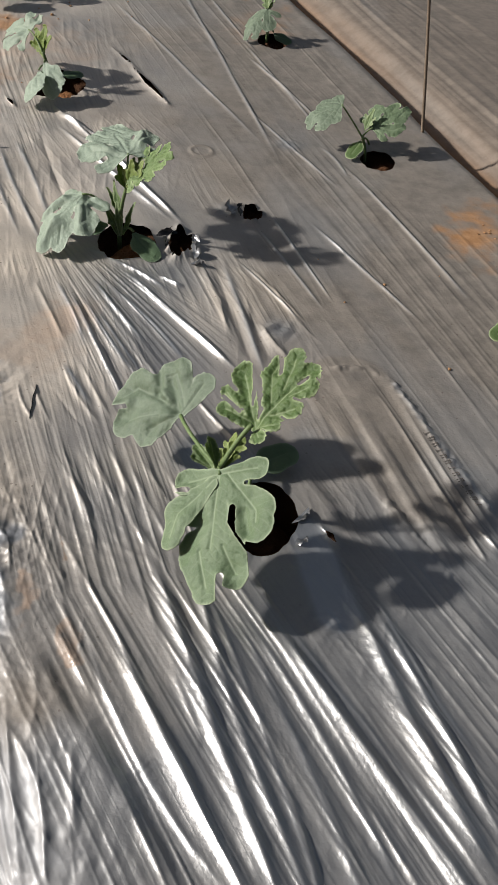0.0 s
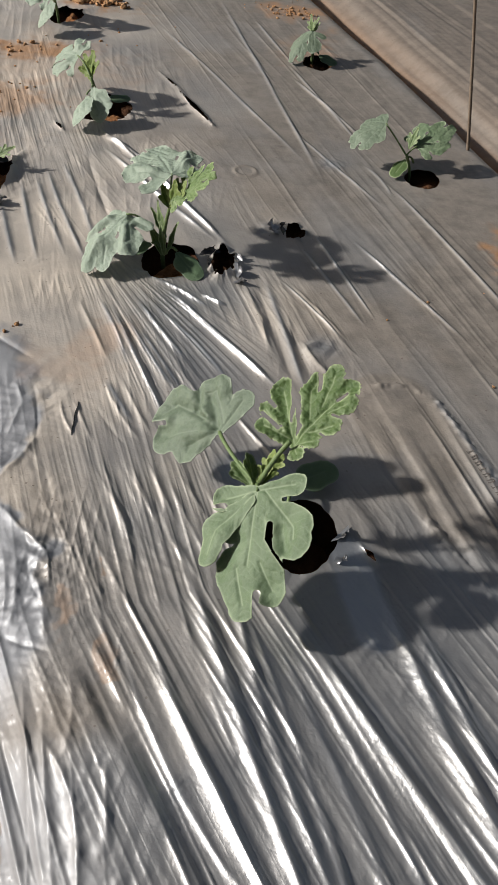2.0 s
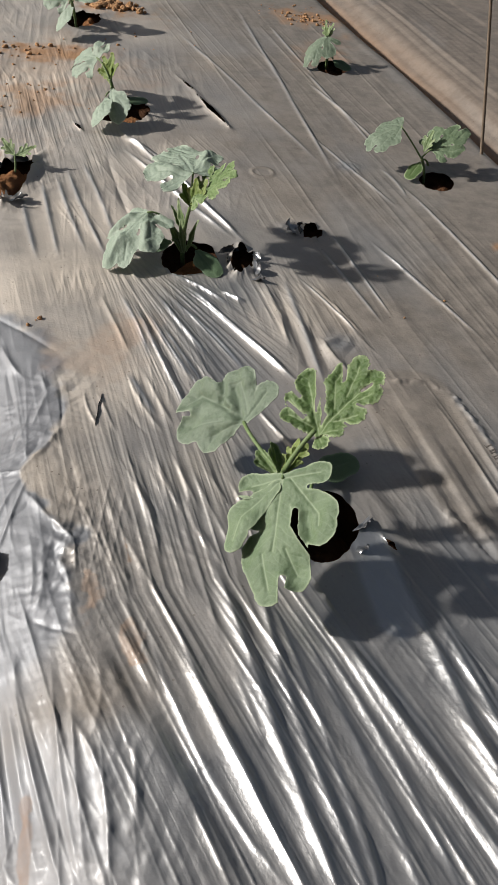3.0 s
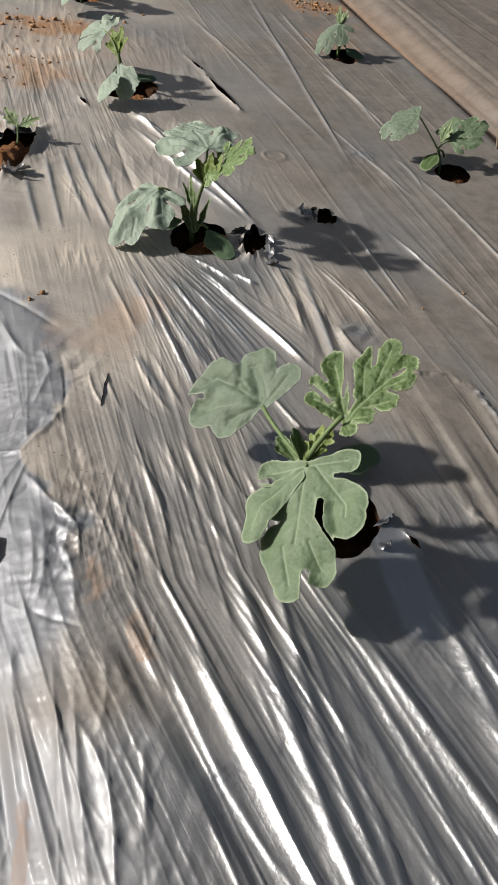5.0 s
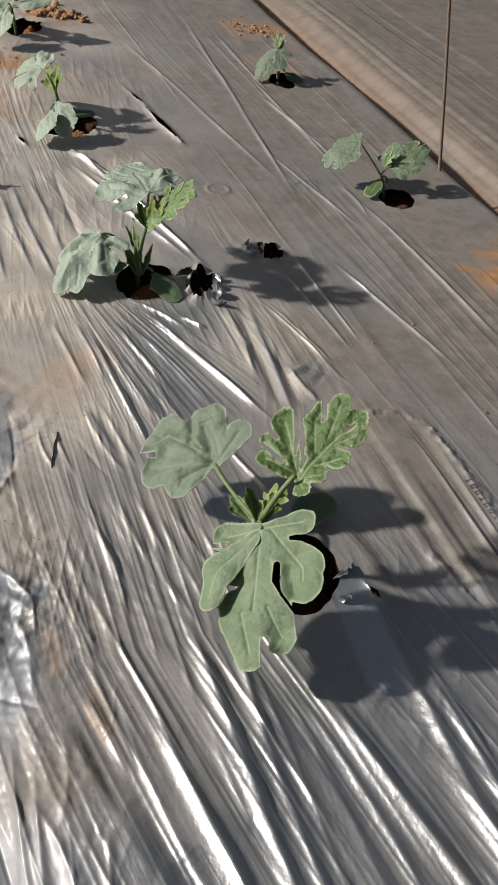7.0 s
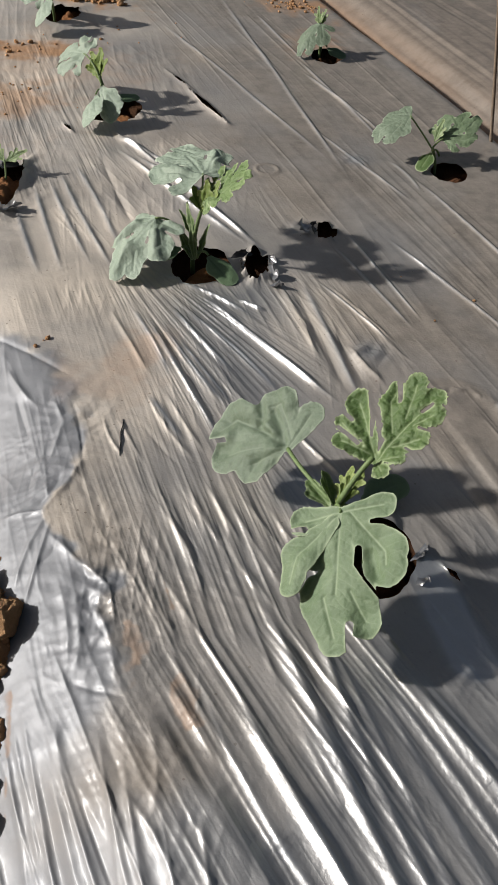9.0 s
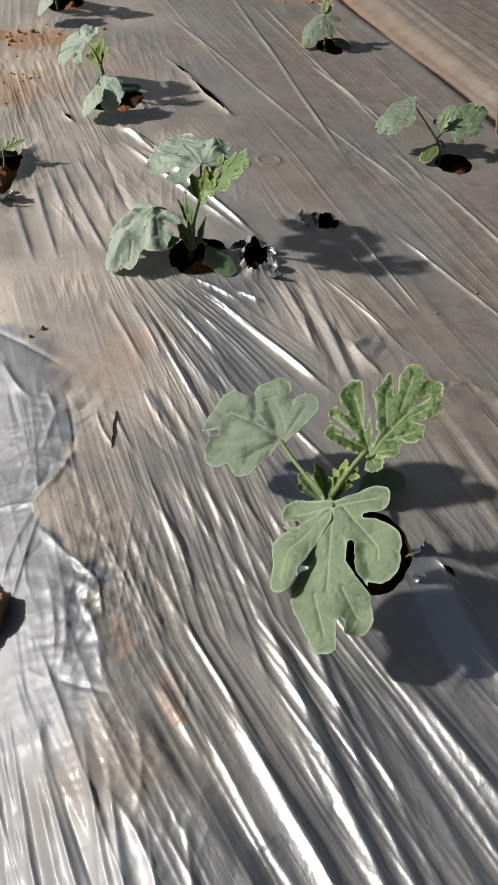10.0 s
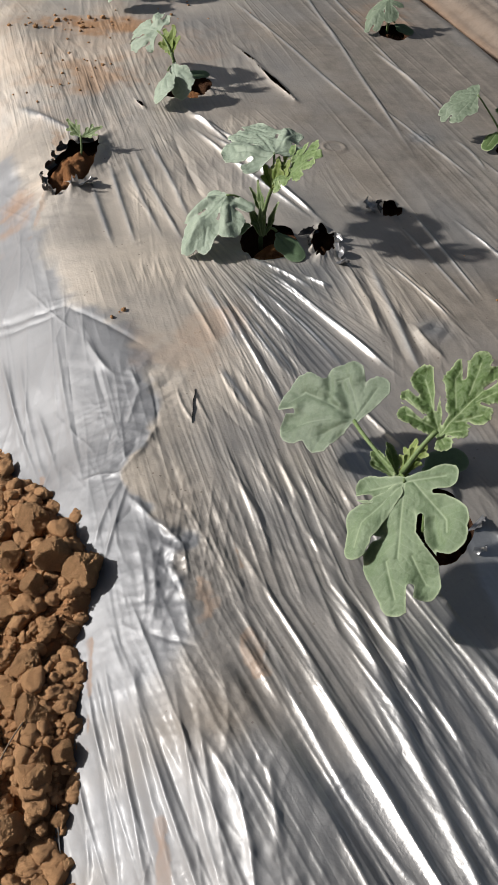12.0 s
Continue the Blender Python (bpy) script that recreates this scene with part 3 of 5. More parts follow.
def fan_at(x, y):
    """Where the film is drawn out in a fan: how strongly, the distance and the angle."""
    r, a = np.hypot(x + 0.48, y - 0.59), np.arctan2(y - 0.59, x + 0.48)
    return step(0.14, 0.22, r) * step(0.54, 0.42, r) * step(-1.10, -1.00, a) * step(-0.60, -0.70, a), r, a


def wrinkles(u, v, x, y):
    wv = pull_across(u, v)
    near = 1 - step(-0.06, 0.12, u - 0.25 * np.clip(-v, 0, 1) - 0.1 * v)
    right = step(0.06, 0.2, v) * step(-0.1, 0.1, u)
    loose = slack_at(u, v)
    rest = smooth_at(x, y)
    patchy = rest * step(-0.2, 0.5, vnoise(u * 4.5, v * 9, 14) + 0.4 * vnoise(u * 14, v * 25, 24))
    h = crest(vnoise(u * 0.9, wv * 36, 15), 2) * (0.0009 * near + 0.0007 * patchy) * (1 - 0.8 * right) * (1 - 0.9 * loose)
    drawn, fr, fa = fan_at(x, y)
    patchy = patchy * (1 - 0.7 * drawn)
    calm = (1 - 0.72 * (1 - step(-0.27, -0.17, v))) * (1 - 0.75 * np.exp(-((x - 0.025) / 0.045) ** 2 - ((y + 0.035) / 0.045) ** 2))
    h = h * calm
    h += drawn * (0.0013 * crest(vnoise(fr * 3, fa * 40, 181), 3) + 0.0007 * crest(vnoise(fr * 5, fa * 95, 182), 3) + 0.0003 * vnoise(fr * 9, fa * 240, 183))
    calm = calm * (1 - 0.8 * loose)
    h += calm * crest(vnoise(u * 1.7, wv * 62, 16), 3) * (0.0010 * patchy * (1 - 0.6 * near) + 0.0010 * near) * (1 - 0.6 * right)
    h += crest(vnoise(u * 3.0, wv * 125, 17), 3) * (0.0006 * patchy * (1 - 0.5 * near) + 0.0006 * near) * (1 - 0.5 * right) * (1 - 0.75 * loose)
    for turn, seed in ((0.16, 101), (-0.20, 102), (0.34, 103)):
        ru, rv = u + turn * v, wv - turn * u
        here = step(0.05, 0.55, vnoise(ru * 7, rv * 11, seed)) * (1 - 0.9 * right) * (0.75 - 0.55 * near) * rest
        h += here * (0.0011 * crest(vnoise(ru * 3.6, rv * 64, seed + 10), 4) + 0.0006 * crest(vnoise(ru * 6, rv * 110, seed + 20), 4))
    h += vnoise(u * 9, wv * 230, 25) * 0.00012 * (0.4 + patchy) * (1 - 0.75 * right)
    h += loose * (0.0010 * crest(vnoise(u * 3.5, v * 30, 26), 3) + 0.0004 * crest(vnoise(u * 7, v * 70, 27), 3) + 0.0008 * vnoise(x * 14, y * 14, 28))
    h += loose * (1 - step(0.3, 0.5, u)) * 0.0007 * facets(x * 1.3 + 0.3 * y, y, 9, 151)
    h += right * (0.0011 * crest(vnoise(u * 0.8, wv * 34, 171), 8) + 0.0006 * crest(vnoise(u * 1.6, (wv + 0.06 * u) * 60, 172), 7)) * step(-0.2, 0.4, vnoise(u * 3, v * 6, 173))
    skirt = loose * step(0.06, -0.02, u)
    h += skirt * (0.0015 * crest(vnoise(u * 1.2, (v + 0.12 * u) * 48, 191), 3) + 0.0007 * crest(vnoise(u * 2.0, (v + 0.12 * u) * 95, 192), 3))
    pulled = step(-0.14, -0.06, u) * step(0.24, 0.12, u) * step(-0.26, -0.20, v) * step(0.04, -0.04, v)
    h += pulled * (0.0011 * crest(vnoise(u * 2.4, wv * 85, 193), 3) + 0.0006 * crest(vnoise(u * 4.5, wv * 150, 194), 3)) * step(-0.5, 0.3, vnoise(u * 8, v * 16, 195))
    iso, iso2 = facets(x, y, 38, 111), facets(x, y, 85, 131)
    hem_zone = np.exp(-((v + 0.245) / 0.035) ** 2) * (1 - step(0.25, 0.45, u))
    h += (0.22 * loose + 0.55 * hem_zone) * (1 - step(0.3, 0.5, u)) * (0.0011 * iso + 0.0004 * iso2)
    h += 0.00012 * near * iso2 + 0.0002 * iso * (1 - right)
    for turn, seed in ((0.5, 141), (-0.35, 142), (0.1, 143)):
        ru, rv = u + turn * v, v - turn * u
        h += loose * step(-0.1, 0.5, vnoise(ru * 8, rv * 8, seed)) * 0.0009 * crest(vnoise(ru * 5, rv * 55, seed + 10), 5)
    dents = step(-0.2, 0.4, vnoise(x * 12, y * 12, 161))
    for freq, k, a in ((15, 12, 0.0018), (33, 9, 0.0010), (70, 7, 0.0005)):
        net = crest(vnoise(x * freq + 0.4 * vnoise(x * 40, y * 40, 162), y * freq, 163 + freq), k)
        h += a * net * dents * (0.25 * loose * (1 - 0.5 * step(0.42, 0.6, u)) + 0.22 * near * (1 - loose) + 0.12 * (1 - right))
    for cx, cy, r, a in CRINKLES:
        h = h + a * np.exp(-((x - cx) ** 2 + (y - cy) ** 2) / r ** 2) * (0.22 * iso + 0.13 * iso2)
    for row in FOLDS_FRONT + FOLDS_MIDDLE + FOLDS_MINOR + FOLDS_HEM + FOLDS_TUCK + FOLDS_SKIRT + FOLDS_LAP + FOLDS_FAN + FOLDS_FAN_SIDE + FOLDS_DUSTY + FOLDS_FAR + FOLDS_AWAY:
        h = h + fold(x, y, *row)
    h += 0.0016 * np.exp(-((np.hypot(x + 0.228, y - 0.767) - 0.017) / 0.0035) ** 2)
    # a slack pocket with a crinkled hem
    hem = np.minimum(tapered(x, y, 0.022, 0.275, 0, 0.060, 0.287, 0), np.minimum(tapered(x, y, 0.060, 0.287, 0, 0.092, 0.262, 0), tapered(x, y, 0.092, 0.262, 0, 0.194, 0.100, 0)))
    hem = np.minimum(hem, tapered(x, y, 0.090, 0.080, 0, 0.150, 0.000, 0))
    h += 0.0027 * np.exp(-(hem / 0.0045) ** 2) * (0.6 + 0.7 * vnoise(x * 160, y * 160, 22))
    pocket = step(0.0, 0.012, 0.060 - np.abs(tapered(x, y, 0.040, 0.250, 0, 0.150, 0.070, 0)))
    h += pocket * 0.0018 * (1 - 2 * abs(vnoise(u * 3, v * 70, 23)))
    return h


def film_z(x, y):
    u, v = bed(x, y)
    d, lift = holes_at(x, y)
    flat = 0.35 + 0.65 * step(0.0, 0.03, d)
    return profile(u, v) + wrinkles(u, v, x, y) * flat + lift


def film_stains(x, y):
    u, v = bed(x, y)
    dust = 0.66 + 0.22 * fbm(x * 5, y * 5, 31) + 0.24 * step(0.1, 0.35, v) * step(-0.2, 0.2, u) + 0.14 * step(0.05, 0.3, u)
    dust -= 0.42 * np.exp(-(tapered(x, y, -0.235, 0.36, 0, -0.15, 0.22, 0) / 0.055) ** 2) + 0.45 * np.exp(-((x + 0.20) / 0.045) ** 2 - ((y - 0.412) / 0.035) ** 2) + 0.3 * np.exp(-(tapered(x, y, -0.23, 0.08, 0, -0.10, -0.02, 0) / 0.07) ** 2)
    dust -= 0.12 * fan_at(x, y)[0] * (0.8 + 0.6 * vnoise(fan_at(x, y)[1] * 4, fan_at(x, y)[2] * 40, 184))
    dust += 0.16 * fbm(u * 2.5, v * 12, 39) * step(0.0, 0.2, v)
    dust -= 0.30 * np.exp(-(tapered(x, y, -0.45, 0.76, 0, -0.24, 0.57, 0) / 0.05) ** 2)
    for cx, cy, r in ((-0.152, 0.602, 0.020), (-0.098, 0.846, 0.020), (-0.050, 0.335, 0.018)):
        dust -= 0.7 * np.exp(-((x - cx) ** 2 + (y - cy) ** 2) / r ** 2)
    dust += 0.45 * step(0.9, 1.0, 1 - abs(np.hypot(x + 0.228, y - 0.767) - 0.017) / 0.05)
    dust -= 0.52 * (1 - step(-0.14, 0.02, u + 0.15 * fbm(x * 7, y * 7, 35))) + 0.06 * (1 - step(-0.35, -0.27, v))
    clean = np.exp(-(tapered(x, y, 0.014, 0.018, 0, 0.050, -0.066, 0) / 0.019) ** 4)
    dust -= 1.25 * clean + 0.7 * np.exp(-(tapered(x, y, -0.105, 0.098, 0, -0.050, 0.085, 0) / 0.032) ** 4)
    dust += 0.25 * step(0.0, 0.015, 0.060 - np.abs(tapered(x, y, 0.040, 0.250, 0, 0.150, 0.070, 0)))
    dust += 0.45 * np.exp(-((x + 0.190) / 0.035) ** 2 - ((y + 0.212) / 0.04) ** 2) * (0.7 + 0.6 * fbm(x * 30, y * 30, 36))
    dust -= 0.6 * np.exp(-(tapered(x, y, 0.092, 0.262, 0, 0.194, 0.100, 0) / 0.004) ** 2)
    # slack film is bared; low down, dust colour is kept to dim sun glare
    dust -= 0.95 * slack_at(u, v) * (1 - 0.90 * step(0.03, -0.10, u))
    rubbed = 0
    for folds, much in ((FOLDS_FRONT, 0.35), (FOLDS_FAN + FOLDS_DUSTY + FOLDS_FAR + FOLDS_AWAY, 0.85)):
        for x0, y0, x1, y1, bow, w, h in folds:
            if h > 0:
                rubbed = np.maximum(rubbed, much * fold(x, y, x0, y0, x1, y1, bow, 0.8 * w, 1.0))
    dust -= rubbed
    earth = np.zeros(np.shape(x))
    rough = fbm(x * 40, y * 40, 33, 5)
    soft = fbm(x * 12, y * 12, 34, 4)
    for ex, ey, a, b, amount in ((0.215, 0.650, 0.05, 0.075, 0.9), (-0.305, 0.262, 0.045, 0.05, 0.32), (-0.335, 0.215, 0.05, 0.04, 0.22), 
                                 (-0.76, 1.145, 0.11, 0.06, 0.8), (-0.69, 0.930, 0.10, 0.10, 0.55), (-0.27, 1.60, 0.09, 0.06, 0.6),
                                 (-0.21, 1.36, 0.05, 0.10, 0.35), (-0.705, 1.490, 0.09, 0.06, 1.0), (-0.66, 0.53, 0.03, 0.06, 0.5), (-0.72, 1.05, 0.20, 0.26, 0.22)):
        q = 1 - np.hypot((x - ex) / a, (y - ey) / b) + 0.5 * rough + 0.4 * soft
        earth = np.maximum(earth, min(1.0, 1.15 * amount) * step(-0.45, 0.95, q))
    for x0, y0, x1, y1, w in ((-0.234, -0.084, -0.211, -0.124, 0.010), (-0.182, -0.132, -0.164, -0.162, 0.008), (-0.215, -0.030, -0.200, -0.060, 0.004), (-0.452, 0.075, -0.398, -0.028, 0.004), (-0.316, -0.135, -0.288, -0.235, 0.004), (-0.212, -0.285, -0.192, -0.345, 0.004), (-0.615, 0.54, -0.600, 0.44, 0.008), (-0.63, 0.62, -0.66, 0.72, 0.012)):
        earth = np.maximum(earth, (0.50 + 0.30 * rough) * step(1.0, -0.1, tapered(x, y, x0, y0, 0, x1, y1, 0) / (0.6 * w) + 2.2 * rough + 0.7 * soft + 0.35))
    return np.clip(dust, -0.6, 1.2), np.clip(earth, 0, 1)


def sand_sheen_at(x, y):
    """Pale blown sandy dust along the bed's sunny side; nearer, a painted silver sheen."""
    u, v = bed(x, y)
    w = step(0.30, -0.12, v + 0.10 * fbm(x * 5, y * 5, 37)) * (0.25 + 0.75 * step(0.04, 0.32, u)) * step(-0.05, 0.12, u)
    w = w * (1 - slack_at(u, v))
    return np.clip(w * (0.8 + 0.35 * fbm(x * 9, y * 9, 38)), 0, 1)


def taut_at(u, v):
    """Where the film is drawn into fine parallel creases."""
    t = 0.15 + 0.85 * step(-0.15, 0.45, vnoise(u * 4.5, v * 9, 14) + 0.4 * vnoise(u * 14, v * 25, 24))
    x, y = plan(u, v)
    t = t * (1 - 0.6 * (1 - step(-0.06, 0.12, u))) * smooth_at(x, y)
    return t * (1 - 0.90 * step(0.04, 0.18, v) * step(-0.1, 0.1, u)) * (1 - 0.3 * (1 - step(-0.30, -0.20, v))) * (1 - slack_at(u, v))


def crumple_at(u, v, x, y):
    """Where the film is crushed into small facets."""
    c = slack_at(u, v) * step(-0.12, -0.06, u) * step(0.42, 0.30, u) * step(-0.36, -0.31, v) * (0.45 + 0.55 * step(-0.2, 0.5, vnoise(u * 9, v * 14, 29)))
    for cx, cy, r, a in CRINKLES:
        c = np.maximum(c, min(1.0, a / 0.006) * np.exp(-((x - cx) ** 2 + (y - cy) ** 2) / r ** 2))
    return np.clip(c, 0, 1)


rows_u = np.concatenate([np.arange(-1.4, -0.42, 0.03), np.arange(-0.42, 0.50, 0.0017), np.arange(0.50, 1.0, 0.0035), np.arange(1.0, 2.2, 0.008), np.arange(2.2, 6.01, 0.05)])
cols_v = np.concatenate([np.arange(-0.43, 0.26, 0.0010), np.arange(0.26, 0.50, 0.0016), np.arange(0.50, 0.616, 0.004)])
GU, GV = np.meshgrid(rows_u, cols_v, indexing="ij")
cut, _ = holes_at(*plan(GU, GV))
GU, GV, quads = trimmed(GU, GV, cut)
GX, GY = plan(GU, GV)
GZ = film_z(GX, GY)
dust, earth = film_stains(GX, GY)
film = new("mulch_film", mesh_from("mulch_film", np.stack([GX, GY, GZ], -1).reshape(-1, 3), quads, FILM, (("dust", dust), ("earth", earth), ("along", GU), ("across", pull_across(GU, GV)), ("taut", taut_at(GU, GV)), ("slack", slack_at(GU, GV)), ("sand_sheen", sand_sheen_at(GX, GY)), ("crumple", crumple_at(GU, GV, GX, GY))), flip=True))
tagged(film, "wrinkled silver plastic mulch film, dusty, stretched over a raised bed", "plastic mulch", kind="structure")


def soil_sheet(name, us, vs, height, mat):
    A, B = np.meshgrid(us, vs, indexing="ij")
    X, Y = plan(A, B)
    Z = height(A, B, X, Y)
    idx = np.arange(A.size).reshape(A.shape)
    q = np.stack([idx[:-1, :-1], idx[1:, :-1], idx[1:, 1:], idx[:-1, 1:]], -1).reshape(-1, 4)
    return new(name, mesh_from(name, np.stack([X, Y, Z], -1).reshape(-1, 3), q, mat, flip=True))


def under_film(u, v, x, y):
    d, _ = holes_at(x, y)
    deep = 0.030 + 0.040 * np.exp(-((x + 0.03) ** 2 + (y - 0.03) ** 2) / 0.01) - 0.016 * np.exp(-((x + 0.594) ** 2 + (y - 0.61) ** 2) / 0.01)
    return profile(u, v) - 0.013 - deep * step(0.010, -0.016, d - 0.5 * np.clip(deep - 0.03, 0, 1)) + 0.004 * fbm(x * 60, y * 60, 51)


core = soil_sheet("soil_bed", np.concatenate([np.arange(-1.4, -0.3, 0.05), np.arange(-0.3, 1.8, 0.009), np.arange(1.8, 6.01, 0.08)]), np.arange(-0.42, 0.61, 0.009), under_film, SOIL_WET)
tagged(core, "moist dark brown soil of the raised bed under the film", "soil", kind="structure")


# ---- the next bed, the furrows and the ground ----
def next_profile(u, v):
    """A shallow furrow, then a sloping side and a flat top."""
    s = np.clip(0.765 - v, -0.05, None)
    return np.maximum(-0.026 - 0.46 * np.where(s < 0.05, (s + 0.05) ** 2 / 0.20, s), -0.078) - 2.0 * np.clip(v - 1.62, 0, 0.07)


def next_z(u, v, x, y):
    wv = v + 0.004 * vnoise(u * 2, v * 6, 71)
    side = np.exp(-((v - 0.71) / 0.06) ** 2)
    h = (0.0012 + 0.0045 * side) * (1 - 2 * abs(vnoise(u * 0.7, wv * 30, 72))) + (0.0007 + 0.0014 * side) * (1 - 2 * abs(vnoise(u * 1.2, wv * 75, 73)))
    return next_profile(u, v) + h + 0.006 * vnoise(u * 3, v * 3, 74)


A, B = np.meshgrid(np.concatenate([np.arange(-1.4, 0.4, 0.04), np.arange(0.4, 2.6, 0.011), np.arange(2.6, 6.01, 0.05)]), np.concatenate([np.arange(0.662, 1.0, 0.004), np.arange(1.0, 1.70, 0.02)]), indexing="ij")
X, Y = plan(A, B)
idx = np.arange(A.size).reshape(A.shape)
q = np.stack([idx[:-1, :-1], idx[1:, :-1], idx[1:, 1:], idx[:-1, 1:]], -1).reshape(-1, 4)
n_dust = 0.95 + 0.25 * fbm(A * 2, B * 14, 75)
n_earth = np.clip(0.75 * np.exp(-((B - 0.662) / 0.020) ** 2) + 0.15 * np.exp(-((B - 0.69) / 0.05) ** 2) * (0.75 + 0.8 * fbm(A * 3, B * 30, 76)), 0, 1)
film_b = new("mulch_film", mesh_from("mulch_film_b", np.stack([X, Y, next_z(A, B, X, Y)], -1).reshape(-1, 3), q, FILM_FAR, (("dust", n_dust), ("earth", n_earth), ("along", A * 0.4), ("across", B * 0.5), ("taut", 0.14 + 0 * A), ("slack", 0 * A), ("sand_sheen", 0.0 * A)), flip=True))
tagged(film_b, "dust-covered plastic mulch film on the neighbouring bed", "plastic mulch", kind="structure")
core_b = soil_sheet("soil_bed", np.arange(-1.4, 6.01, 0.1), np.arange(0.585, 1.69, 0.015), lambda u, v, x, y: next_profile(u, v) - 0.004 - 0.045 * step(0.635, 0.665, v) + 0.006 * fbm(x * 30, y * 30, 78), SOIL)
tagged(core_b, "soil of the neighbouring raised bed", "soil", kind="structure")

far = np.array([-400, -120, -40, -15, -6, -3, *np.arange(-1.5, 6.0, 0.06), 9, 15, 40, 120, 400.0])
ground = soil_sheet("ground", far, np.array([-400, -120, -40, -15, -6, -3, *np.arange(-1.5, 1.9, 0.05), 4, 9, 20, 60, 150, 400.0]),
                    lambda u, v, x, y: -0.175 + 0.012 * fbm(x * 6, y * 6, 81) * (np.hypot(x, y) < 8), SOIL)
tagged(ground, "bare reddish-brown farm soil", "ground", kind="structure")


def heap_edge(u):
    """How far the loose soil lies up the film's skirt."""
    return np.interp(u, (-0.35, -0.16, -0.13, -0.10, -0.077, -0.055, 0.016, 0.04, 0.06, 0.09, 0.12, 0.16, 0.205, 0.26, 0.50),
                     (-0.400, -0.389, -0.384, -0.378, -0.366, -0.361, -0.356, -0.340, -0.330, -0.326, -0.330, -0.342, -0.355, -0.385, -0.45)) + 0.004 * vnoise(u * 40, u * 0, 91)


def heap_z(u, v, x, y):
    edge = heap_edge(u)
    t = edge - v
    z = np.maximum(profile(u, edge), -0.10) + 0.05 * np.clip(t, 0, 0.03) - 0.22 * np.clip(t - 0.03, 0, 0.5)
    z = np.where(t < 0, profile(u, v) - 0.012, z)
    clump = np.clip(fbm(x * 22, y * 22, 92, 4), -0.5, 1)
    return z - 0.007 + (0.011 * clump + 0.005 * fbm(x * 90, y * 90, 93, 3)) * step(0.0, 0.02, t) - 0.03 * step(0.30, 0.5, u)


heap = soil_sheet("soil_ridge", np.concatenate([np.arange(-1.2, -0.35, 0.02), np.arange(-0.35, 0.5, 0.004), np.arange(0.5, 3.0, 0.03)]), np.concatenate([np.arange(-1.0, -0.55, 0.02), np.arange(-0.55, -0.29, 0.004)]), heap_z, SOIL)
tagged(heap, "loose reddish-brown soil heaped along the film's edge", "soil", kind="structure")


# ---- seedlings ----
# lobes and cuts in millimetres: rods from (along, across, radius) to (along, across, radius), from the leaf's base
BROAD = [(4, 0, 7, 35, 0, 14), (35, 0, 14, 65, 0, 21), (68, -10, 22, 98, 0, 14), (63, 12, 21, 84, 23, 13.5), (6, 8, 9, 32, 38, 18.5), (32, 38, 18.5, 42, 39, 18),
         (2, 5, 8, -5, 35, 11), (8, -6, 8, 36, -34, 16), (36, -34, 16, 57, -37, 11), (3, -4, 8, 6, -32, 13)]
BROAD_CUTS = [(30, 17, 2.6, 42, 17, 3.0), (42, 17, 3.0, 52, 22, 0.8), (52, 22, 0.9, 66, 34, 1.2), (9, 52, 3.2, 8.5, 27, 1.8), (14, -52, 2.0, 13.5, -30, 2.6), (13.5, -30, 2.6, 15, -28, 2.4),
              (42, -18, 0.9, 49, -21, 1.9), (49, -21, 1.0, 78, -38, 1.0), (114, 14, 3.5, 88, 13, 2.6)]
BROAD_SLITS = [(30, 17, 2.6, 42, 17, 3.0), (42, 17, 3.0, 66, 34, 2.0), (9, 52, 3.2, 8.5, 27, 2.0), (14, -52, 2.2, 13.5, -30, 2.4), (42, -18, 2.0, 78, -38, 2.2), (114, 14, 3.5, 88, 13, 2.6)]
ROUND = [(2, -6, 9, -12, -34, 14), (10, -10, 14, 20, -42, 17.5), (20, -42, 17, 31, -38, 17), (25, -12, 20, 68, -24, 20), (68, -24, 20, 84, -10, 11), (25, 2, 16, 66, 12, 19), (12, 3, 9, 34, 18, 18.5)]
ROUND_CUTS = [(50, -58, 3, 47.5, -41, 0.9), (-4, -62, 3, 0.5, -43, 1.0), (104, 4, 1.2, 73, -2, 2.0), (47.5, 47, 3, 46.5, 33, 0.6)]
FEATHER = [(0, 0, 3.4, 40, 3, 9), (40, 3, 9, 71, 5, 10.5), (26, 8, 8, 44, 32, 10.5), (44, 32, 10.5, 55, 37, 8), (42, 9, 10, 69, 26, 11), (0, 2, 4.5, 16, 32, 9),
           (16, 32, 9, 24, 52, 12.5), (8, 26, 6, 1, 46, 7), (-3, 10, 6, -10, 33, 8.5), (42, -1, 8, 60, -6, 10), (18, -2, 7.5, 38, -14, 10.5),
           (8, -2, 6, 15, -14, 7), (0, -2, 3, -3, -13, 8)]
FEATHER_CUTS = [(8, 58, 2.2, 9, 42, 1.8), (-4, 46, 1.8, -1, 22, 2.0), (12, 19.5, 1.2, 22, 29, 2.6), (22, 29, 2.4, 37, 50, 2.6), (61, 40, 2.6, 50, 27, 2.0), (27, -22, 1.5, 25, -10, 0.9), (50, -18, 1.5, 44, -7, 1.0), (56, 5, 1.2, 66, 2.5, 2.0)]
OVAL = [(4, 0, 4, 18, 0, 12.5), (18, 0, 12.5, 32, 0, 11)]
SPEAR = [(0, 0, 1.5, 18, 0, 5), (18, 0, 5, 34, 0, 2), (8, 2, 2, 14, 8, 2.5), (8, -2, 2, 15, -8, 2.5), (16, 3, 2, 23, 9, 2), (16, -3, 2, 23, -9, 2)]


